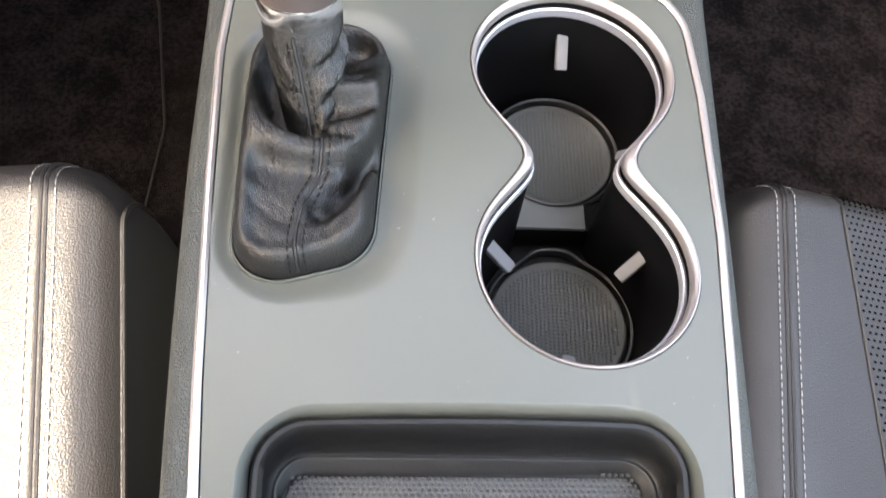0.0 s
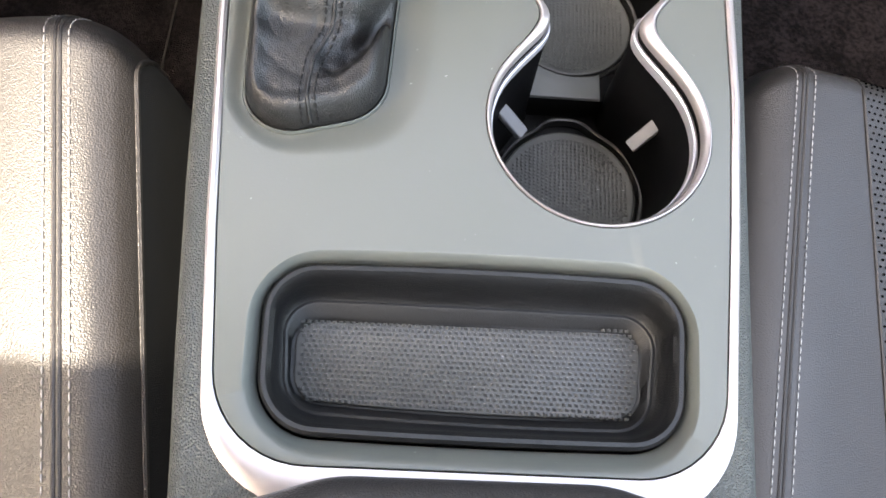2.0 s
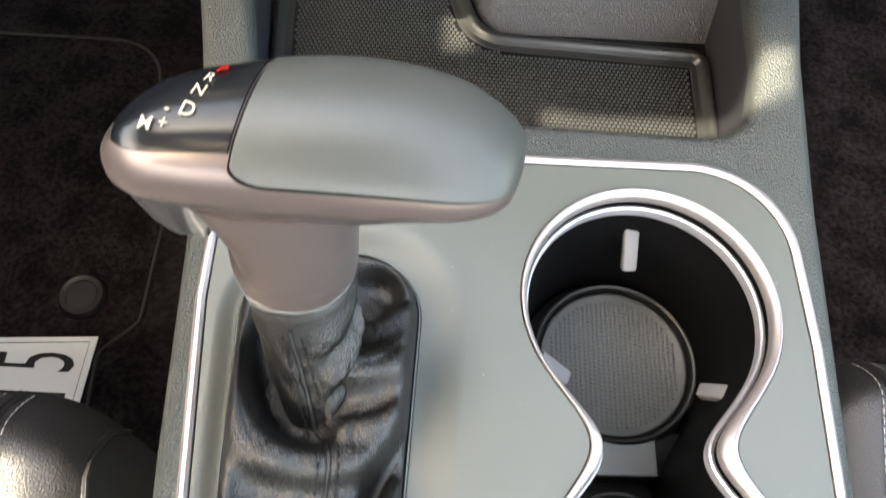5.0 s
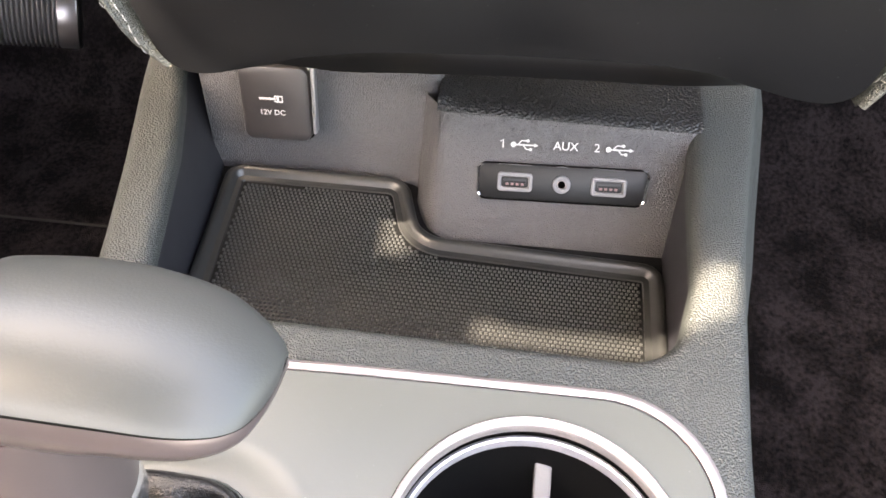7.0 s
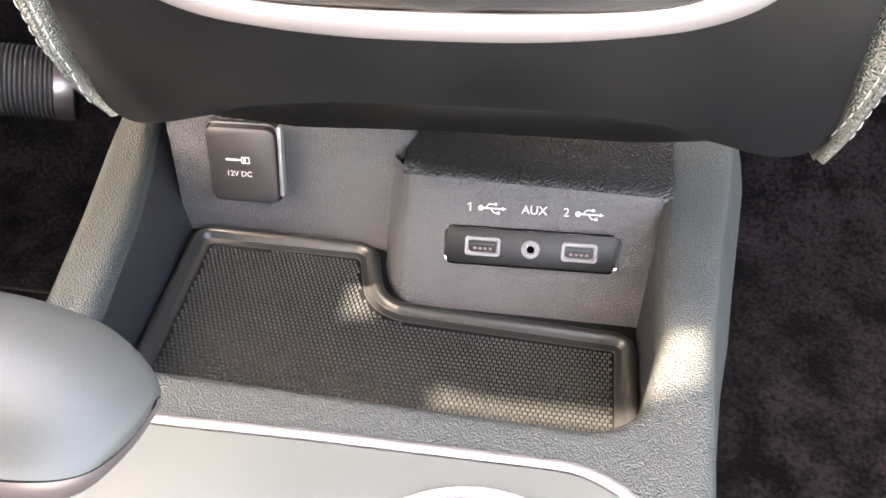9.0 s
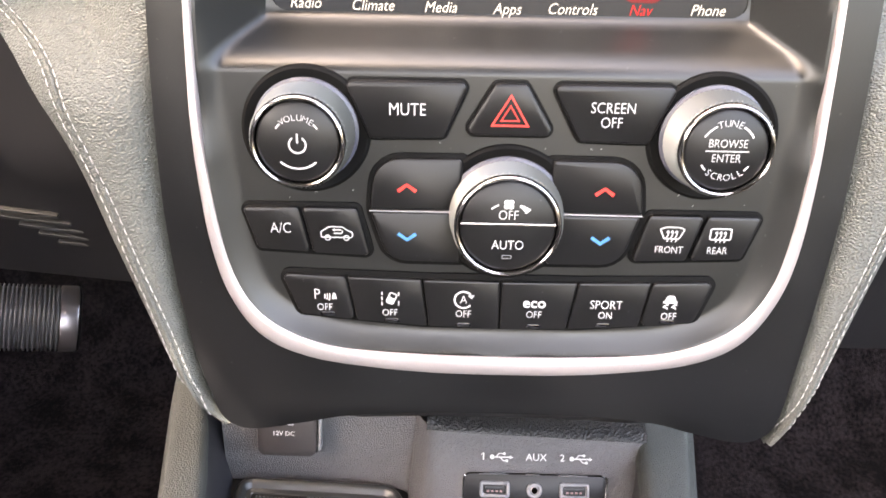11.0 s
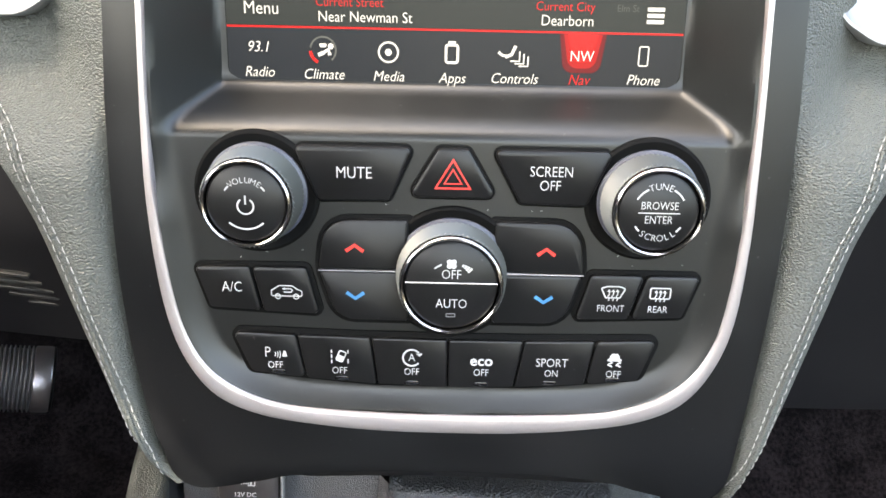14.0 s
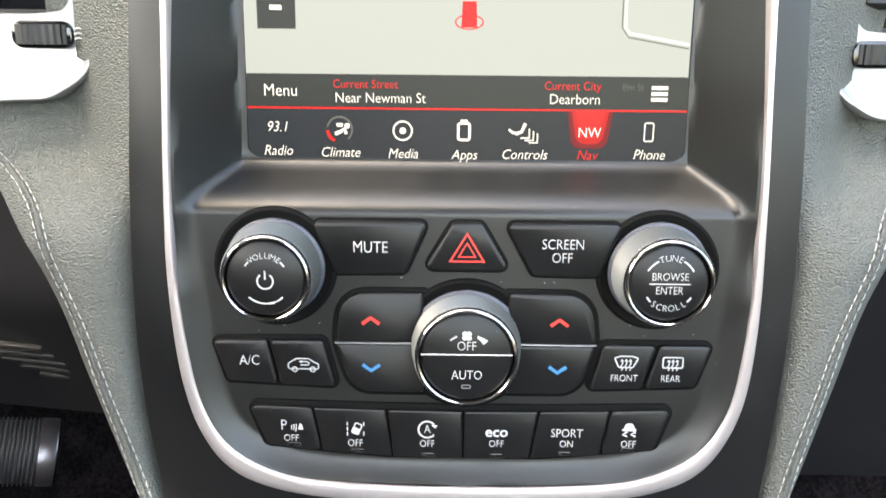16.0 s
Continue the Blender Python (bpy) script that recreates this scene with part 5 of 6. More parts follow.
    part("car_symbol", moved(bm, Matrix.Scale(0.80, 4)), PAINT, k, "", pose(-0.0617, -0.0458, Z), False)
    for nm, pts, x, word, kind in (("front_defrost_button", frt, 0.0611, "FRONT", 0), ("rear_defrost_button", rea, 0.0788, "REAR", 1)):
        k = key(nm, pts, "black " + word.lower() + " defrost button", 0.0018)
        legend(word, 0.0039, x - 0.0005, -0.0498, Z, k, PAINT, 0.00006)
        if kind:
            bm = stroke(rpoly([(-0.0050, -0.0020), (0.0050, -0.0020), (0.0050, 0.0036), (-0.0050, 0.0036)], 0.0008, 3), 0.0007, 0, None, True)
        else:
            bm = stroke(rpoly([(-0.0036, -0.0020), (0.0036, -0.0020), (0.0060, 0.0030), (0.0030, 0.0040), (-0.0030, 0.0040), (-0.0060, 0.0030)], 0.0006, 3), 0.0007, 0, None, True)
        for i in (-1, 0, 1):
            stroke([(i * 0.0021 + 0.0005 * math.sin(v * 2.2), -0.0036 + v * 0.0011) for v in range(6)], 0.0006, 0.00003, bm)
            fill([(i * 0.0021 - 0.0010, 0.0012), (i * 0.0021 + 0.0010, 0.0012), (i * 0.0021, 0.0026)], 0.00004, bm)
        part("defrost_symbol", moved(bm, Matrix.Scale(0.75, 4)), PAINT, k, "", pose(x, -0.0438, Z), False)

    # bottom row of six
    top = [-0.0839, -0.0588, -0.0302, -0.0004, 0.0289, 0.0565, 0.0802]
    bot = [-0.0771, -0.0555, -0.0278, -0.0003, 0.0256, 0.0533, 0.0742]
    yt = lambda x: -0.0628 - 0.0018 * (1 - (x / 0.084) ** 2)
    yb = lambda x: -0.0795 - 0.0052 * (1 - (x / 0.078) ** 2)
    dark_gap([(-0.0846, -0.0620), (-0.03, -0.0632), (0.03, -0.0632), (0.0812, -0.0620), (0.0752, -0.0802), (0.03, -0.0846), (-0.03, -0.0846), (-0.0778, -0.0802)], 0.003)
    names = ("parking_sensor_button", "lane_assist_button", "stop_start_button", "eco_button", "sport_button", "stability_button")
    for i, nm in enumerate(names):
        g = 0.0003
        small = lambda bm, f: moved(bm, pose(x, -0.0722, Z) @ Matrix.Scale(f, 4) @ pose(-x, 0.0722, 0))
        pts = [(top[i] + g, yt(top[i])), (top[i + 1] - g, yt(top[i + 1])), (bot[i + 1] - g, yb(bot[i + 1])), (bot[i] + g, yb(bot[i]))]
        k = key(nm, pts, "black " + nm.replace("_", " "), 0.0009 if 0 < i < 5 else 0.0022, edge=0.0007)
        x = (-0.0674, -0.0424, -0.0143, 0.0127, 0.0400, 0.0641)[i]
        word = ("OFF", "OFF", "OFF", "OFF", "ON", "OFF")[i]
        yw = (-0.0766, -0.0784, -0.0783, -0.0780, -0.0777, -0.0774)[i]
        legend(word, 0.0042, x, yw, Z, k, PAINT, 0.00005)
        light = slab(rpoly([(-0.0032, -0.0009), (0.0032, -0.0009), (0.0024, 0.0009), (-0.0024, 0.0009)], 0.0006, 3), 0, 0.0006, 0.0002)
        part("indicator", light, GLOSS, k, "", pose((bot[i] + bot[i + 1]) / 2, yb((bot[i] + bot[i + 1]) / 2) + 0.0016, 0.0042))
        if i == 0:
            legend("P", 0.0062, x - 0.0028, -0.0712, Z, k, PAINT, 0.00008)
            bm = bmesh.new()
            for q in range(3):
                stroke(arc(x - 0.0030, -0.0716, 0.0034 + q * 0.0012, 16, -26, 5), 0.0005, 0.00002, bm)
            fill([(x + 0.0036, -0.0731), (x + 0.0062, -0.0731), (x + 0.0056, -0.0702), (x + 0.0046, -0.0696)], 0, bm)
            part("sensor_symbol", small(bm, 0.76), PAINT, k, "", None, False)
        elif i == 1:
            bm = stroke([(x - 0.0036, -0.0758), (x - 0.0036, -0.0740)], 0.0006)
            stroke([(x - 0.0036, -0.0732), (x - 0.0036, -0.0714)], 0.0006, 0, bm)
            stroke([(x - 0.0036, -0.0706), (x - 0.0036, -0.0690)], 0.0006, 0, bm)
            stroke([(x + 0.0040, -0.0758), (x + 0.0040, -0.0736)], 0.0006, 0, bm)
            stroke([(x + 0.0040, -0.0708), (x + 0.0040, -0.0690)], 0.0006, 0, bm)
            body = [(-0.0016, -0.0026), (0.0016, -0.0026), (0.0016, 0.0026), (-0.0016, 0.0026)]
            tilt = Matrix.Rotation(radians(-24), 2)
            stroke([tuple(tilt @ Vector(p) + Vector((x + 0.0008, -0.0722))) for p in rpoly(body, 0.0006, 3)], 0.0006, 0.00002, bm, True)
            fill([tuple(tilt @ Vector(p) + Vector((x + 0.0008, -0.0722))) for p in ((-0.0013, -0.0022), (0.0013, -0.0022), (0.0013, 0.0004), (-0.0013, 0.0004))], 0.00003, bm)
            part("lane_symbol", small(bm, 0.84), PAINT, k, "", None, False)
        elif i == 2:
            bm = stroke(arc(x, -0.0722, 0.0039, 40, 320, 26), 0.0008)
            fill([(x + 0.0018, -0.0700), (x + 0.0048, -0.0700), (x + 0.0034, -0.0716)], 0.00002, bm)
            part("arrow_ring", small(bm, 0.88), PAINT, k, "", None, False)
            legend("A", 0.0048, x, -0.0722, Z, k, PAINT, 0.0001)
        elif i == 3:
            part("lettering", letters("eco", 0.0061, 0.00012), PAINT, k, "", pose(x, -0.0730, Z), False)
        elif i == 4:
            legend("SPORT", 0.0051, x, -0.0732, Z, k, PAINT, 0.00003)
        else:
            bm = fill([(x - 0.0026, -0.0704), (x + 0.0026, -0.0704), (x + 0.0022, -0.0688), (x + 0.0014, -0.0676), (x - 0.0014, -0.0676), (x - 0.0022, -0.0688)])
            fill([(x - 0.0034, -0.0716), (x + 0.0034, -0.0716), (x + 0.0034, -0.0704), (x - 0.0034, -0.0704)], 0.00002, bm)
            for s in (-1, 1):
                stroke([(x + s * 0.0020 + 0.0012 * math.sin(v * 1.7), -0.0717 - v * 0.0006) for v in range(6)], 0.0008, 0.00002, bm)
            part("skid_symbol", small(bm, 0.80), PAINT, k, "", None, False)


def dial(name, x, y, rb, rf, h, label):
    """A turning knob with a knurled flank and a polished ring."""
    k = part(name, lathe([(rb + 0.0016, 0.0012), (rb + 0.0014, 0.0034), (rb + 0.0002, 0.0042)], 64), material_ring, DASH, label, pose(x, y, 0))
    # black ring: the shade of a dish round the knob put into colour
    part("well", lathe([(rb + 0.0058, 0.0012), (rb + 0.0055, 0.0026), (rb + 0.0044, 0.0032), (rb + 0.0012, 0.0024)], 64), GAP, k)
    n, steps = 120, 13
    bm = bmesh.new()
    loops = []
    for j in range(steps + 1):
        u = j / steps
        tooth = 0.0007 if 0 < j < steps else 0.0002
        r0 = rb + (rf + 0.0006 - rb) * u
        loops.append([((r0 + (tooth if (i + j) % 2 == 0 else 0)) * math.cos(2 * math.pi * i / n), (r0 + (tooth if (i + j) % 2 == 0 else 0)) * math.sin(2 * math.pi * i / n), 0.004 + u * (h - 0.0062)) for i in range(n)])
    loft(loops, True, False, False, bm)
    bmesh.ops.triangulate(bm, faces=list(bm.faces), quad_method="FIXED")
    part("knurled_flank", bm, KNURL, k, "knurled grey flank", None, False)
    part("polished_ring", lathe([(rf + 0.0004, h - 0.0024), (rf + 0.0006, h - 0.0012), (rf + 0.0002, h - 0.0004), (rf - 0.0003, h - 0.0001), (rf - 0.0008, h - 0.0004), (rf - 0.0011, h - 0.0020)], 64), DIALRING, k, "polished chrome ring")
    face = part("face", lathe([(0.0001, h - 0.0012), (rf - 0.0026, h - 0.0012), (rf - 0.0016, h - 0.0018), (rf - 0.0012, h - 0.003)], 64), KEY, k, "black face")
    return k, face, h - 0.0008


material_ring = material("blue_grey_ring", (0.045, 0.048, 0.064), 0.4)


def curved_word(body, r, mid, size, up, z, parent, mat):
    """Letters set along a circle."""
    step = size * 0.68 / r
    for i, ch in enumerate(body):
        a = mid + (((len(body) - 1) / 2 - i) if up else (i - (len(body) - 1) / 2)) * step
        part("lettering", letters(ch, size, -0.012 * size), mat, parent, "", pose(r * math.cos(a), r * math.sin(a), z, 0, 0, math.degrees(a) + (-90 if up else 90)), False)


def dials():
    k, f, z = dial("volume_dial", -0.0713, -0.0079, 0.0172, 0.0153, 0.0200, "knurled volume dial with chrome ring")
    curved_word("VOLUME", 0.0083, radians(90), 0.0030, True, z, f, PAINT)
    for a0, a1 in ((132, 146), (34, 48)):
        part("mark", stroke(arc(0, 0, 0.0083, a0, a1, 6), 0.0006), PAINT, f, "", pose(0, 0, z), False)
    part("mark", stroke(arc(0, 0, 0.0090, 228, 312, 14), 0.0006), PAINT, f, "", pose(0, 0, z), False)
    bm = stroke(arc(0, 0, 0.0028, 125, 415, 22), 0.0006)
    stroke([(0, 0.0006), (0, 0.0038)], 0.0006, 0.00001, bm)
    part("power_symbol", bm, PAINT, f, "", pose(0, -0.0008, z), False)
    k, f, z = dial("tune_dial", 0.0709, -0.0079, 0.0172, 0.0153, 0.0200, "knurled browse dial with chrome ring")
    curved_word("TUNE", 0.0092, radians(90), 0.0033, True, z, f, PAINT)
    curved_word("SCROLL", 0.0092, radians(270), 0.0033, False, z, f, PAINT)
    for a0, a1 in ((118, 150), (30, 62), (212, 226), (314, 328)):
        part("mark", stroke(arc(0, 0, 0.0092, a0, a1, 8), 0.0006), PAINT, f, "", pose(0, 0, z), False)
    legend("BROWSE", 0.0040, 0, 0.0024, z, f, PAINT, 0.00005)
    legend("ENTER", 0.0040, 0, -0.0026, z, f, PAINT, 0.00005)
    part("mark", stroke([(-0.0072, -0.0001), (0.0072, -0.0001)], 0.0004), PAINT, f, "", pose(0, 0, z), False)
    k, f, z = dial("fan_dial", 0.0002, -0.0376, 0.0202, 0.0182, 0.0172, "large knurled fan dial with chrome ring")
    part("split_bar", slab([(-0.0166, -0.0005), (0.0166, -0.0005), (0.0166, 0.0005), (-0.0166, 0.0005)], 0, 0.0007, 0.0003), DIALRING, f, "chrome bar", pose(0, 0.0012, z - 0.0002))
    legend("OFF", 0.0050, 0, 0.0044, z + 0.0001, f, PAINT, 0.00005)
    legend("AUTO", 0.0050, 0.0002, -0.0068, z + 0.0001, f, PAINT, 0.00005)
    bm = bmesh.new()
    for a in (45, 135, 225, 315):
        fill([(0.0011 * math.cos(radians(a)) + 0.0010 * math.cos(radians(b)), 0.0085 + 0.0011 * math.sin(radians(a)) + 0.0010 * math.sin(radians(b))) for b in range(0, 360, 45)], 0.00001 * (a // 45), bm)
    stroke(arc(0, -0.0005, 0.0094, 130, 112, 6), 0.0006, 0, bm)
    for q in range(4):
        stroke(arc(0, -0.0005, 0.0094, 66 - q * 6, 61 - q * 6, 3), 0.0010 + q * 0.0004, 0, bm)
    part("fan_symbol", bm, PAINT, f, "", pose(0, 0, z + 0.0001), False)
    part("mark", stroke(rpoly([(-0.0016, -0.0006), (0.0016, -0.0006), (0.0016, 0.0006), (-0.0016, 0.0006)], 0.0003, 3), 0.0003, 0, None, True), CLIP, f, "", pose(0, -0.0112, z + 0.0001), False)


keys()
dials()


def touchscreen():
    """The lit screen above the keys."""
    s = thing("touchscreen", "lit touchscreen showing map and a row of menu icons", "screen", STACK @ pose(0, 0, -0.0243))
    out = rpoly([(-0.0862, 0.0292), (0.0852, 0.0292), (0.0835, 0.1600), (-0.0845, 0.1600)], 0.0052)
    part("glass", slab(out, -0.004, 0.0012, 0.0004), GLOSS, s, "gloss black screen glass")
    z = 0.0015
    flat = lambda name, pts, mat, dz=0.0: part(name, fill(pts, z + dz), mat, s, smooth=False)
    flat("map_view", [(-0.0852, 0.0620), (0.0838, 0.0620), (0.0828, 0.1590), (-0.0842, 0.1590)], G_MAP)
    flat("status_bar", [(-0.0854, 0.0496), (0.0842, 0.0496), (0.0840, 0.0620), (-0.0852, 0.0620)], G_BAR)
    flat("menu_bar", rpoly([(-0.0856, 0.0297), (0.0846, 0.0297), (0.0843, 0.0488), (-0.0854, 0.0488)], [0.005, 0.005, 0, 0]), G_DARK)
    flat("red_line", [(-0.0854, 0.0488), (0.0843, 0.0488), (0.0843, 0.0495), (-0.0854, 0.0495)], G_RED, 0.0001)
    zt = z + 0.0002
    for body, x, y, size, mat, sh in (("Menu", -0.0722, 0.0556, 0.0066, G_WHITE, 0), ("Current Street", -0.0395, 0.0582, 0.0046, G_RED, 0), ("Near Newman St", -0.0338, 0.0530, 0.0055, G_WHITE, 0), ("Current City", 0.0400, 0.0582, 0.0046, G_RED, 0), ("Dearborn", 0.0410, 0.0532, 0.0055, G_WHITE, 0), ("Elm St", 0.0630, 0.0580, 0.0036, G_GREY, 0),
                                      ("93.1", -0.0740, 0.0417, 0.0056, G_WHITE, 0.25), ("NW", 0.0473, 0.0405, 0.0056, G_WHITE, 0),
                                      ("Radio", -0.0740, 0.0325, 0.0055, G_WHITE, 0.25), ("Climate", -0.0497, 0.0320, 0.0055, G_WHITE, 0.25), ("Media", -0.0252, 0.0317, 0.0055, G_WHITE, 0.25), ("Apps", -0.0012, 0.0315, 0.0055, G_WHITE, 0.25), ("Controls", 0.0222, 0.0318, 0.0055, G_WHITE, 0.25), ("Nav", 0.0466, 0.0318, 0.0055, G_RED, 0.25), ("Phone", 0.0708, 0.0322, 0.0055, G_WHITE, 0.25)):
        legend(body, size, x, y, zt + 0.0001, s, mat, 0.00006, sh)
    flat("selected_tile", rpoly([(0.0405, 0.0345), (0.0541, 0.0345), (0.0560, 0.0486), (0.0386, 0.0486)], [0.004, 0.004, 0, 0], 5), G_DEEP, 0.00006)
    flat("selected_tile", rpoly([(0.0424, 0.0362), (0.0522, 0.0362), (0.0545, 0.0486), (0.0401, 0.0486)], [0.004, 0.004, 0, 0], 5), G_DIM, 0.0001)
    flat("selected_tile", rpoly([(0.0442, 0.0385), (0.0504, 0.0385), (0.0530, 0.0486), (0.0416, 0.0486)], [0.003, 0.003, 0, 0], 5), G_RED, 0.00014)
    flat("menu_tick", [(0.0462, 0.0440), (0.0486, 0.0440), (0.0474, 0.0456)], G_RED, 0.0003)
    bm = bmesh.new()
    for q in range(3):
        stroke([(0.0702, 0.0535 + q * 0.0022), (0.0765, 0.0535 + q * 0.0022)], 0.0014, zt, bm)
    part("list_symbol", bm, G_WHITE, s, smooth=False)
    bm = stroke(arc(-0.0252, 0.0407, 0.0036, 0, 350, 28), 0.0007, zt, None, True)
    fill(arc(-0.0252, 0.0407, 0.0013, 0, 340, 14), zt, bm)
    part("disc_symbol", bm, G_WHITE, s, smooth=False)
    bm = stroke(rpoly([(-0.0036, 0.0374), (0.0008, 0.0374), (0.0008, 0.0438), (-0.0036, 0.0438)], 0.0008, 3), 0.0010, zt, None, True)
    stroke([(-0.0028, 0.0448), (0.0000, 0.0448)], 0.0008, zt, bm)
    part("apps_symbol", bm, G_WHITE, s, smooth=False)
    bm = stroke(rpoly([(0.0686, 0.0376), (0.0720, 0.0376), (0.0720, 0.0446), (0.0686, 0.0446)], 0.0006, 3), 0.0005, zt, None, True)
    part("phone_symbol", bm, G_WHITE, s, smooth=False)
    bm = bmesh.new()
    stroke([(0.0186, 0.0398), (0.0210, 0.0408), (0.0224, 0.0440)], 0.0012, zt, bm)
    for q in range(3):
        stroke([(0.0206 + q * 0.0016, 0.0384 - q * 0.0009), (0.0240 + q * 0.0016, 0.0384 - q * 0.0009), (0.0240 + q * 0.0016, 0.0420 - q * 0.0009)], 0.0006, zt, bm)
    stroke([(0.0160, 0.0416), (0.0176, 0.0404), (0.0196, 0.0402)], 0.0010, zt, bm)
    part("seat_symbol", bm, G_WHITE, s, smooth=False)
    bm = stroke([(-0.0516, 0.0392), (-0.0496, 0.0400), (-0.0478, 0.0412), (-0.0472, 0.0392)], 0.0014, zt)
    fill(arc(-0.0468, 0.0424, 0.0011, 0, 330, 12), zt, bm)
    fill(rpoly([(-0.0508, 0.0420), (-0.0486, 0.0420), (-0.0482, 0.0434), (-0.0512, 0.0434)], 0.0004, 3), zt, bm)
    part("climate_symbol", bm, G_WHITE, s, smooth=False)
    part("climate_arc", stroke(arc(-0.0497, 0.0410, 0.0048, 185, 245, 10), 0.0012, zt), G_RED, s, smooth=False)
    part("climate_arc", stroke(arc(-0.0497, 0.0410, 0.0048, -50, 170, 30), 0.0007, zt), G_GREY, s, smooth=False)
    # the map: a roads outline, the zoom key and the marker of the car
    part("map_road", stroke([(0.0585, 0.0905), (0.0588, 0.0800), (0.0605, 0.0780), (0.0832, 0.0740)], 0.0009, zt), G_WHITE, s, smooth=False)
    part("map_road", stroke([(0.0570, 0.1200), (0.0575, 0.0800), (0.0600, 0.0765), (0.0832, 0.0725)], 0.0005, zt), G_GREY, s, smooth=False)
    flat("zoom_key", [(-0.0800, 0.0785), (-0.0655, 0.0785), (-0.0653, 0.1200), (-0.0800, 0.1200)], G_BAR, 0.0001)
    flat("minus_sign", [(-0.0752, 0.0853), (-0.0706, 0.0853), (-0.0706, 0.0871), (-0.0752, 0.0871)], G_WHITE, 0.0002)
    flat("car_marker", [(-0.0030, 0.0795), (0.0030, 0.0795), (0.0026, 0.0890), (-0.0026, 0.0890)], G_RED, 0.0002)
    part("marker_ring", stroke([(0.0052 * math.cos(a * math.pi / 12), 0.0815 + 0.0026 * math.sin(a * math.pi / 12)) for a in range(24)], 0.0005, zt, None, True), G_RED, s, smooth=False)


touchscreen()


def side_panel(sgn):
    """The stitched leather flank of the stack and the dash beside it."""
    s = thing("dash_side_panel", "grey grained leather dash panel with double pale stitching", "dashboard panel", STACK, "dash side panels")
    n = 56
    inner = smooth_line([(0.110, 0.160, 0), (0.113, 0.12, 0), (0.1172, 0.06, 0), (0.1205, 0.02, 0), (0.1222, -0.03, 0), (0.1210, -0.068, 0), (0.1182, -0.107, 0), (0.1180, -0.124, 0), (0.1170, -0.1345, 0), (0.1150, -0.1420, 0)], n)
    outer = smooth_line([(0.235, 0.160, 0), (0.225, 0.10, 0), (0.205, 0.050, 0), (0.172, 0.012, 0), (0.1560, -0.020, 0), (0.1465, -0.058, 0), (0.1375, -0.095, 0), (0.1285, -0.123, 0), (0.1245, -0.1345, 0), (0.1195, -0.1425, 0)], n)
    spread = lambda y: 0.0075 * min(max((y + 0.12) / 0.15, 0), 1) if sgn < 0 else 0
    inner = [Vector((p.x + (interp(WIDER, p.y) if sgn < 0 else 0.0006 + 0.0012 * min(max(p.y / 0.05, 0), 1)), p.y, 0)) for p in inner]
    outer = [Vector((p.x + spread(p.y), p.y, 0)) for p in outer]
    rows = [[(sgn * (p.x - 0.0004), p.y, z) for p in inner] for z in (-0.020, -0.0045)]
    for k in range(13):
        u = k / 12
        row = []
        for a, b in zip(inner, outer):
            p = a.lerp(b, u)
            bulge = 0.0035 * math.sin(math.pi * min(u * 1.15, 1)) - 0.0034 * max(0, 1 - u / 0.16) ** 2
            rise = min(max((p.y + 0.005) / 0.052, 0), 1)
            back = -0.0275 * rise * rise * (3 - 2 * rise) * min(u * 2.6, 1)
            row.append((sgn * (p.x + 0.0004), p.y, -0.0015 + bulge + back - 0.006 * u ** 6 - 0.005 * min(max((-p.y - 0.115) / 0.027, 0), 1)))
        rows.append(row)
    if sgn < 0:
        tuck = lambda y: y if y > -0.110 else -0.110 + (y + 0.110) * 0.85
        rows = [[(x + 0.0018 * min(max((-y - 0.07) / 0.07, 0), 1), tuck(y), z) for x, y, z in r] for r in rows]
    rows.append([(x * 1.004, y - 0.001, z - 0.006) for x, y, z in rows[-1]])
    rows.append([(x * 0.995, y, z - 0.10) for x, y, z in rows[-1]])
    part("leather", loft(rows, False), SIDE, s, "grained dark grey leather")
    seam = [(0.1920, 0.040, 0), (0.1605, 0.0150, 0), (0.1510, -0.010, 0), (0.1430, -0.034, 0), (0.1370, -0.060, 0), (0.1310, -0.085, 0), (0.1258, -0.112, 0), (0.1205, -0.134, 0)]

    def on_skin(x, y):
        near = sorted(((abs(p[0]) - x) ** 2 + (p[1] - y) ** 2 + 1e-9, p[2]) for r in rows[2:15] for p in r)[:6]
        return sum(z / d for d, z in near) / sum(1 / d for d, z in near) + 0.0003
    P = [Vector((p.x + spread(p.y), p.y, 0)) for p in smooth_line(seam, 60)]
    part("seam_ridge", tube([(sgn * p.x, p.y, on_skin(p.x, p.y) - 0.0002) for p in P], 0.0009, 8), SIDE, s)
    for d in (-0.0022, 0.0026):
        stitches([(sgn * (p.x + d), p.y, on_skin(p.x + d, p.y) + 0.0003) for p in P], 0.0030, 0.0011, THREAD, s, r=0.00026)
    # air vent in the leather
    v = thing("air_vent", "silver framed dashboard air vent with ribbed thumbwheel", "air vent", STACK @ pose(-0.1778 if sgn < 0 else 0.1722, 0.0922 if sgn < 0 else 0.0878, -0.0195), "air vents")
    o = rpoly([(-0.0390, -0.030), (-0.020, -0.041), (0.020, -0.0425), (0.040, -0.030), (0.040, 0.040), (-0.040, 0.040)], [0.018, 0.02, 0.02, 0.018, 0.012, 0.012], 7)
    o = [(sgn * x, y) for x, y in o]
    def hole(d):
        w = rpoly([(-0.0300 + d, -0.0080 + d), (-0.0160, -0.0095 + d), (0.0160, -0.0095 + d), (0.0300 - d, -0.0080 + d), (0.0300 - d, 0.0305 - d), (-0.0300 + d, 0.0305 - d)], [0.006, 0.01, 0.01, 0.006, 0.006, 0.006], 7)
        return [(sgn * x, y) for x, y in w]
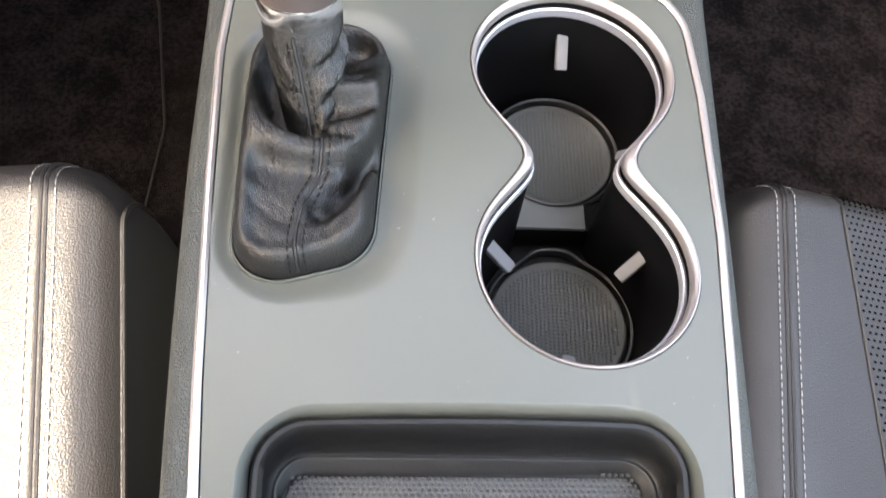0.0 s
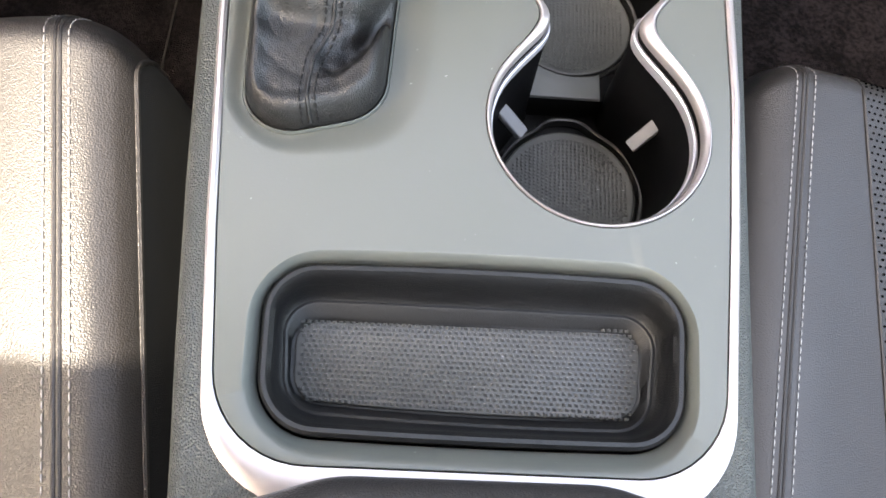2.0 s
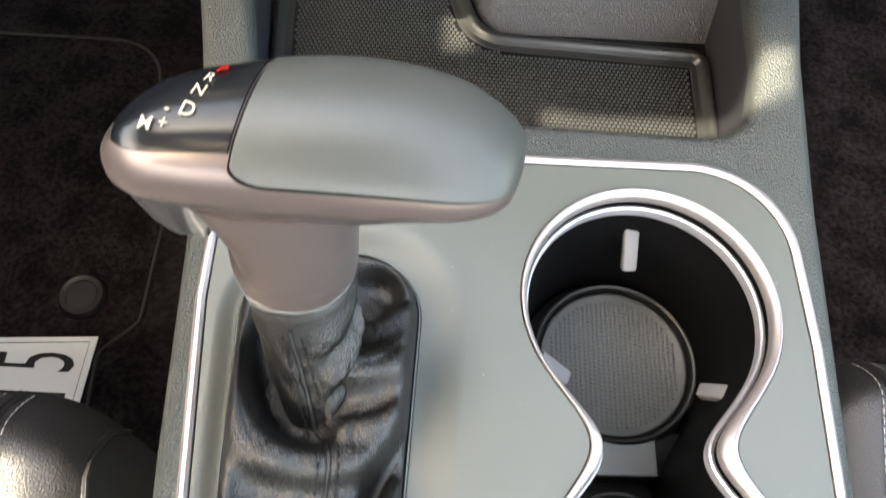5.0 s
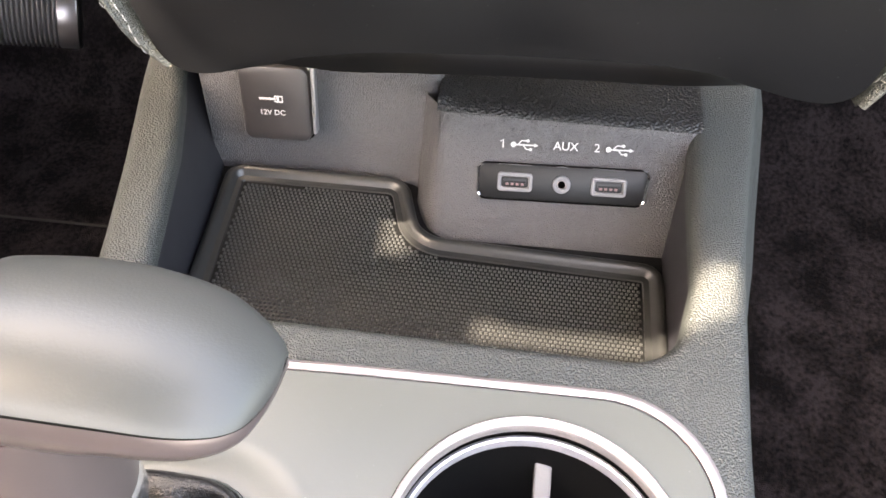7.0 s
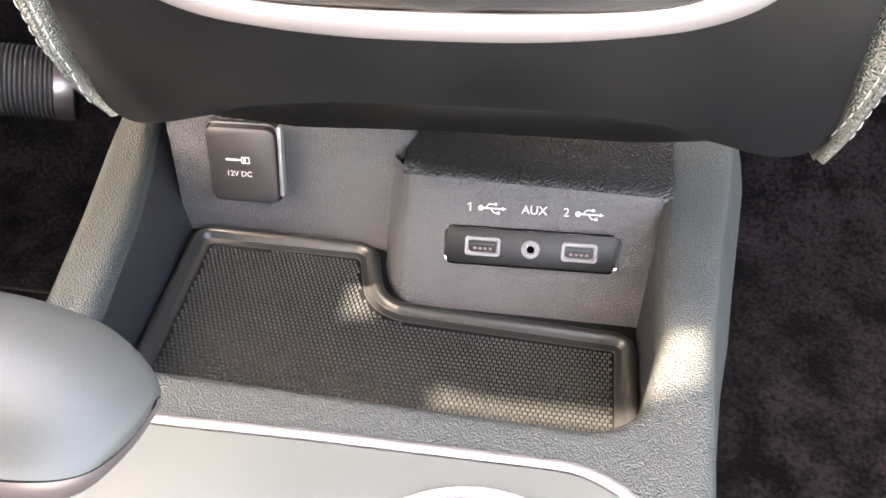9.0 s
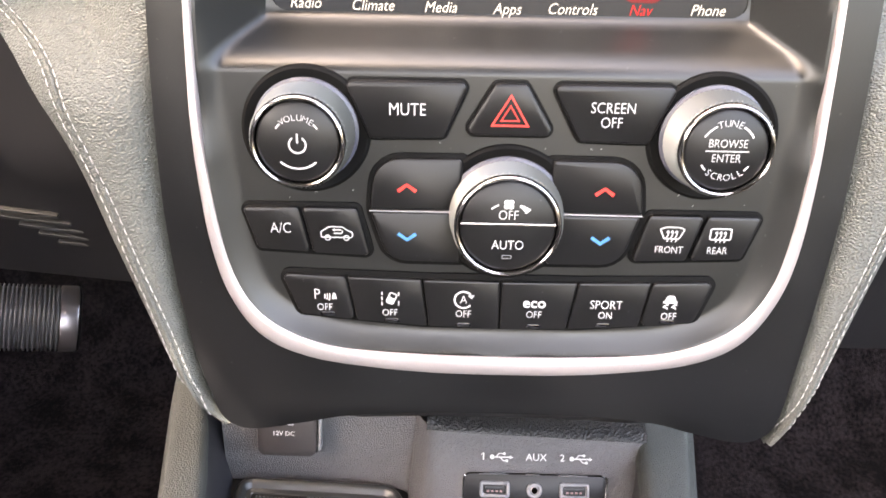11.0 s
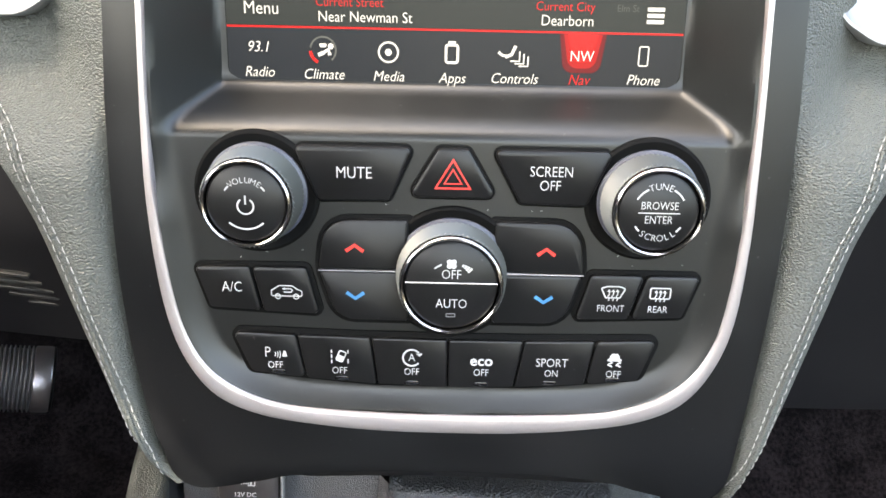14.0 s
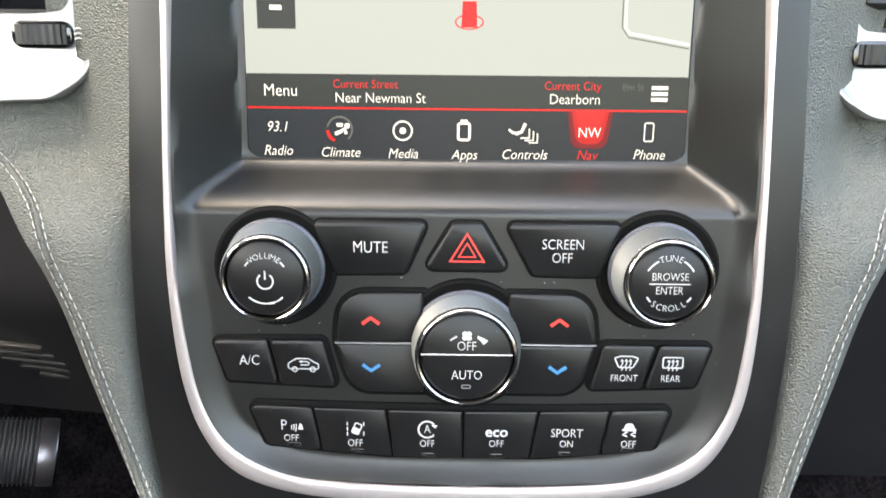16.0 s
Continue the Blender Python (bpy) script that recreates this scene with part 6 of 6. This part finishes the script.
    lip = [(sgn * x, y) for x, y in rpoly([(-0.0350, -0.0225), (-0.0190, -0.0310), (0.0190, -0.0322), (0.0358, -0.0220), (0.0362, 0.0362), (-0.0362, 0.0362)], [0.014, 0.02, 0.02, 0.014, 0.01, 0.01], 7)]
    part("frame", loft([at_z(o, -0.004), at_z(o, 0.0035), at_z(inset(o, 0.0008), 0.0048), at_z(inset(o, 0.0018), 0.0048), at_z(inset(o, 0.0024), 0.0042), at_z(lip, 0.0008), at_z(hole(0.0), 0.0022), at_z(hole(0.0008), -0.006)]), SILVER, v, "silver frame")
    part("cavity", slab(hole(0.0004), -0.012, -0.005, 0.0005), GLOSS, v)
    part("wheel_recess", slab(rpoly([(-0.0112, -0.0050), (0.0112, -0.0050), (0.0112, 0.0050), (-0.0112, 0.0050)], 0.0040, 6), 0.0, 0.0036, 0.0004), GLOSS, v, "black oval recess", pose(sgn * -0.0190, -0.0168, 0))
    for q in range(4):
        part("slat", slab(rpoly([(-0.027, -0.0012), (0.027, -0.0012), (0.027, 0.0012), (-0.027, 0.0012)], 0.0008, 3), -0.004, 0.0015, 0.0006), BLACK, v, "", pose(0, 0.0035 + q * 0.0085 - 0.0015, 0, -20, 0, 0))
    n = 44
    wheel = loft([[((0.0098 + (0.0006 if i % 2 else 0)) * math.cos(2 * math.pi * i / n), y, (0.0040 + (0.0005 if i % 2 else 0)) * math.sin(2 * math.pi * i / n)) for i in range(n)] for y in (-0.0036, -0.0030, 0.0030, 0.0036)], True, True, True)
    part("thumbwheel", wheel, BLACK, v, "ribbed black thumbwheel", pose(sgn * -0.0190, -0.0168, 0.0025), False)
    bm = stroke([(-0.0018, -0.0018), (0.0018, -0.0018), (0.0018, 0.0018), (-0.0018, 0.0018)], 0.0005, 0, None, True)
    stroke([(-0.0016, -0.0016), (0.0016, 0.0016)], 0.0004, 0.00001, bm)
    stroke([(-0.0016, 0.0016), (0.0016, -0.0016)], 0.0004, 0.00002, bm)
    part("shut_symbol", bm, PAINT, v, "", pose(-0.0365 if sgn > 0 else 0.0045, -0.0175, 0.0036), False)
    bm = bmesh.new()
    for q in range(3):
        stroke([(-0.0024 + w * 0.0016, -0.0018 + q * 0.0018 + 0.0004 * (w % 2)) for w in range(4)], 0.0005, 0, bm)
    part("open_symbol", bm, PAINT, v, "", pose(-0.0060 if sgn > 0 else 0.0335, -0.0165, 0.0036), False)


side_panel(-1)
side_panel(1)


def knee_slots():
    v = thing("knee_vent", "dark slotted grille in the knee panel", "grille", pose(-0.262, 0.5165, 0.073, 101.5, 0, 4))
    for q in range(5):
        part("slat", slab(rpoly([(-0.026 + 0.004 * q, -0.0011), (0.020, -0.0011), (0.020, 0.0011), (-0.026 + 0.004 * q, 0.0011)], 0.0008, 3), -0.002, 0.0016, 0.0005), RUBBER, v, "", pose(0.006 * q, -0.0062 * q, 0, 0, 0, -8))


knee_slots()
# ---------- seats, armrest and what lies in the footwells ----------
def seat(sgn, keys, front, slope, label, seam_x, corner, edge_x):
    """A seat cushion: a section swept to the rear, with a double seam, piping and a cloth side."""
    s = thing("car_seat", label, "seat", Matrix(), "front seats")
    N = 70
    prof = smooth_line([(x, 0, z) for x, z in keys], N)
    ys = [front - 0.62 * (i / 48) ** 1.7 for i in range(49)]
    rows = []
    for i, y in enumerate(ys):
        d = (front - y)
        drop = 0.030 * (1 - min(d / 0.026, 1)) ** 1.7
        rows.append([(sgn * (p.x - slope[0] * d), y - corner * max(seam_x + 0.002 - p.x, 0) ** 2 * (1 - d / 0.62), p.z - drop * (1 if p.z > -0.25 else 0) - slope[1] * d) for p in prof])
    nose = [[(x, y - 0.02, min(z - 0.2, -0.3)) for x, y, z in rows[0]], [(x, y + 0.004, min(z - 0.09, -0.16)) for x, y, z in rows[0]], [(x, y + 0.005, z - 0.02) for x, y, z in rows[0]]]
    allrows = nose + rows
    j = min(range(N), key=lambda k: abs(prof[k].x - edge_x) + (9 if prof[k].z < -0.2 else 0))
    part("cushion", loft([r[j:] for r in allrows], False), SEAT, s, "dark grained leather cushion", angle=70)
    part("side_cover", loft([r[:j + 1] for r in allrows], False), WEAVE, s, "black cloth side", angle=70)
    part("piping", tube([(r[j][0] + sgn * 0.0006, r[j][1], r[j][2] + 0.0002) for r in allrows[2:-6]], 0.0017, 8), SEAT, s, "glossy leather piping")

    def skin(i, x):
        for k in range(j, N - 1):
            if prof[k].x <= x <= prof[k + 1].x:
                u = (x - prof[k].x) / (prof[k + 1].x - prof[k].x)
                return Vector(rows[i][k]).lerp(Vector(rows[i][k + 1]), u)
        return Vector(rows[i][j])
    for d in (-0.0056, 0.0056):
        path = [skin(i, seam_x + d) + Vector((0, 0, 0.0004)) for i in range(1, 42)]
        stitches(path, 0.0034, 0.0014, THREAD, s, r=0.00036)
    for d in (-0.0012, 0.0012):
        part("seam", tube([skin(i, seam_x + d) + Vector((0, 0, -0.0004)) for i in range(0, 44)], 0.0013, 8), SEAT, s)
    return s, rows, prof


# driver's cushion (higher) and passenger's cushion (lower)
L, lrows, lprof = seat(-1, [(0.116, -0.34), (0.124, -0.24), (0.136, -0.15), (0.1450, -0.105), (0.1525, -0.078), (0.1580, -0.0620), (0.1625, -0.0530), (0.1672, -0.0462), (0.174, -0.0398), (0.185, -0.0350), (0.205, -0.0345), (0.235, -0.040), (0.28, -0.051), (0.34, -0.060), (0.42, -0.062), (0.52, -0.060), (0.58, -0.10), (0.60, -0.30)],
                       0.201, (0.16, 0.16), "dark brown leather driver seat cushion with pale double stitching", 0.196, 9.0, 0.1628)
R, rrows, rprof = seat(1, [(0.140, -0.34), (0.146, -0.24), (0.151, -0.175), (0.156, -0.145), (0.163, -0.126), (0.174, -0.113), (0.188, -0.107), (0.2005, -0.106), (0.218, -0.1085), (0.245, -0.116), (0.28, -0.126), (0.33, -0.134), (0.42, -0.136), (0.52, -0.130), (0.58, -0.17), (0.60, -0.34)],
                       0.258, (0.125, 0.10), "dark grey leather passenger seat cushion with perforated centre", 0.2005, 12.0, 0.1555)


def perforations():
    bm = bmesh.new()
    for j in range(50):
        for i in range(26):
            x = 0.2385 + i * 0.0042 + (0.0021 if j % 2 else 0)
            y = 0.244 - j * 0.0042
            d = 0.258 - y
            k = max(q for q in range(68) if rprof[q].x <= x + 0.125 * d and rprof[q].z > -0.2)
            u = (x + 0.125 * d - rprof[k].x) / (rprof[k + 1].x - rprof[k].x + 1e-9)
            z = rprof[k].z + (rprof[k + 1].z - rprof[k].z) * u - 0.030 * (1 - min(d / 0.026, 1)) ** 1.7 - 0.10 * d
            c = [bm.verts.new((x + 0.0009 * math.cos(a), y + 0.0009 * math.sin(a), z + 0.0009)) for a in [math.pi * q / 3 for q in range(6)]]
            bm.faces.new(c)
    edge = [Vector((0.2362, 0.252 - 0.01 * q, 0)) for q in range(24)]
    for p in edge:
        d = 0.258 - p.y
        k = max(q for q in range(68) if rprof[q].x <= p.x + 0.125 * d and rprof[q].z > -0.2)
        u = (p.x + 0.125 * d - rprof[k].x) / (rprof[k + 1].x - rprof[k].x)
        p.z = rprof[k].z + (rprof[k + 1].z - rprof[k].z) * u - 0.030 * (1 - min(d / 0.026, 1)) ** 1.7 - 0.10 * d + 0.0002
    part("panel_seam", tube(edge, 0.0012, 8), SEAT, R)
    tagged(part("perforation_pattern", bm, HOLE, R, smooth=False), kind="stuff")


perforations()


def armrest():
    a = thing("armrest", "black leather console armrest lid behind the tray", "armrest", CONSOLE)
    o = rpoly([(-0.1020, -0.34), (0.1020, -0.34), (0.1000, -0.0280), (0.045, -0.0125), (-0.045, -0.0145), (-0.1000, -0.0335)], [0.02, 0.02, 0.03, 0.05, 0.05, 0.03], 8)
    part("base", loft([at_z(inset(o, 0.002), -0.004), at_z(inset(o, 0.002), 0.003)], True, True, True), BLACK, a, "black plastic base")
    part("lid", loft([at_z(o, 0.0034), at_z(inset(o, -0.0006), 0.006), at_z(inset(o, 0.0005), 0.0100), at_z(inset(o, 0.0030), 0.0140), at_z(inset(o, 0.0070), 0.0172), at_z(inset(o, 0.0130), 0.0195), at_z(inset(o, 0.022), 0.0205)], True, True, True), SEAT, a, "padded black leather lid")


armrest()


def floor_sheet():
    f = thing("paper_sheet", "white paper sheet with bold black figures on carpet", "paper", pose(-0.325, 0.290, -0.3385, 0, 0, 0))
    part("sheet", slab([(-0.09, -0.055), (0.0335, -0.060), (0.0365, 0.0304), (-0.09, 0.0225)], 0, 0.001, 0.0002), PAPER, f)
    for body, x, y in (("5", -0.003, 0.008), ("1", -0.003, -0.018)):
        legend(body, 0.088, 0, 0, 0, f, INK, 0.002).matrix_basis = pose(x, y, 0.0014, 0, 0, 90) @ Matrix.Diagonal((0.5, 1, 1, 1))
    part("frame_line", stroke([(-0.080, -0.050), (0.0285, -0.0545), (0.0312, 0.0255), (-0.080, 0.0185)], 0.0008, 0.0013, None, True), INK, f, smooth=False)
    k = thing("mat_anchor", "round dark grey plastic floor mat anchor", "mat anchor", pose(-0.3085, 0.3535, -0.339))
    part("cap", lathe([(0.0001, 0.006), (0.012, 0.0058), (0.0128, 0.0050), (0.0150, 0.0050), (0.0168, 0.0055), (0.0190, 0.0035), (0.0203, 0)], 40), BLACK, k)
    c = thing("floor_mat", "dark carpet floor mat with bound edge in driver footwell", "floor mat", pose(0, 0, -0.340))
    rim = rpoly([(-0.60, 0.05), (-0.275, 0.05), (-0.286, 0.308), (-0.259, 0.335), (-0.258, 0.43), (-0.300, 0.62), (-0.60, 0.62)], [0.03, 0.03, 0.012, 0.012, 0.05, 0.05, 0.03], 6)
    part("sheet", slab(rim, 0, 0.0014, 0.0004), CARPET, c)
    part("binding", tube([(x, y, 0.0016) for x, y in rim + rim[:1]], 0.0016, 6), WEAVE, c, "black bound edge")
    e = thing("carpet_edge", "thin pale edge of the footwell carpet", "carpet edge", pose(0, 0, -0.3365))
    part("piping", tube(smooth_line([(-0.612, 0.925, 0.0), (-0.608, 0.912, 0), (-0.58, 0.852, 0), (-0.554, 0.786, 0), (-0.549, 0.749, 0), (-0.554, 0.735, 0), (-0.566, 0.722, 0)], 40), 0.0030, 6), CLIP, e)


floor_sheet()


def brake_pedal():
    p = thing("brake_pedal", "black ribbed rubber brake pedal with grey metal edge", "pedal", pose(-0.3300, 0.6600, -0.1195, 0, 104.7, 23.9))
    prof = [(0.0215, -0.0745), (0.0262, -0.0740)]
    for i in range(16):
        z = -0.0732 + i * 0.0035
        prof += [(0.0262, z), (0.0268, z + 0.0008), (0.0288, z + 0.0012), (0.0291, z + 0.0018), (0.0288, z + 0.0025), (0.0266, z + 0.0030)]
    prof += [(0.0266, -0.0168)]
    part("rubber_pad", lathe(prof, 40), PEDAL, p)
    part("metal_end", lathe([(0.0270, -0.0172), (0.0288, -0.0165), (0.0291, -0.0150), (0.0291, -0.0036), (0.0284, -0.0024)], 40), METAL, p, "dull grey metal edge")
    part("end_cap", lathe([(0.0282, -0.0026), (0.0288, -0.0018), (0.0286, -0.0006), (0.0262, 0.0), (0.0001, 0.0002)], 40), WELL, p, "black rubber end")
    part("arm", lathe([(0.0218, -0.150), (0.0218, -0.073)], 32, None, True), CLIP, p, "smooth grey bar")


brake_pedal()


def lint(name, parent, spots, frame_z):
    """A few pale fibres and grains that lie on a surface."""
    rng = random.Random(11)
    bm = bmesh.new()
    for x, y in spots:
        a, size = rng.uniform(0, 6.28), rng.uniform(0.00022, 0.00055)
        mid = Vector((x, y, frame_z + 0.00025))
        d = Vector((math.cos(a), math.sin(a), 0)) * size
        tube([mid - d, mid + Vector((d.y, -d.x, 0)) * 0.4, mid + d], [0.00006, 0.00011, 0.00006], 4, True, bm)
    tagged(part(name, bm, PAINT, parent, smooth=False), kind="stuff")


rng = random.Random(5)
panel_spots = [(rng.uniform(-0.090, 0.092), rng.uniform(0.066, 0.100)) for _ in range(6)] + [(rng.uniform(-0.030, 0.0), rng.uniform(0.10, 0.27)) for _ in range(3)] + [(0.0024, 0.1470)]
lint("panel_lint", bpy.data.objects["center_console"], panel_spots, 0.0)
lint("key_lint", DASH, [(rng.uniform(-0.055, 0.055), rng.uniform(-0.013, -0.0115)) for _ in range(5)] + [(rng.uniform(-0.085, -0.055), rng.uniform(-0.034, -0.029)) for _ in range(4)] + [(rng.uniform(0.055, 0.09), rng.uniform(-0.034, -0.029)) for _ in range(4)], 0.0022)
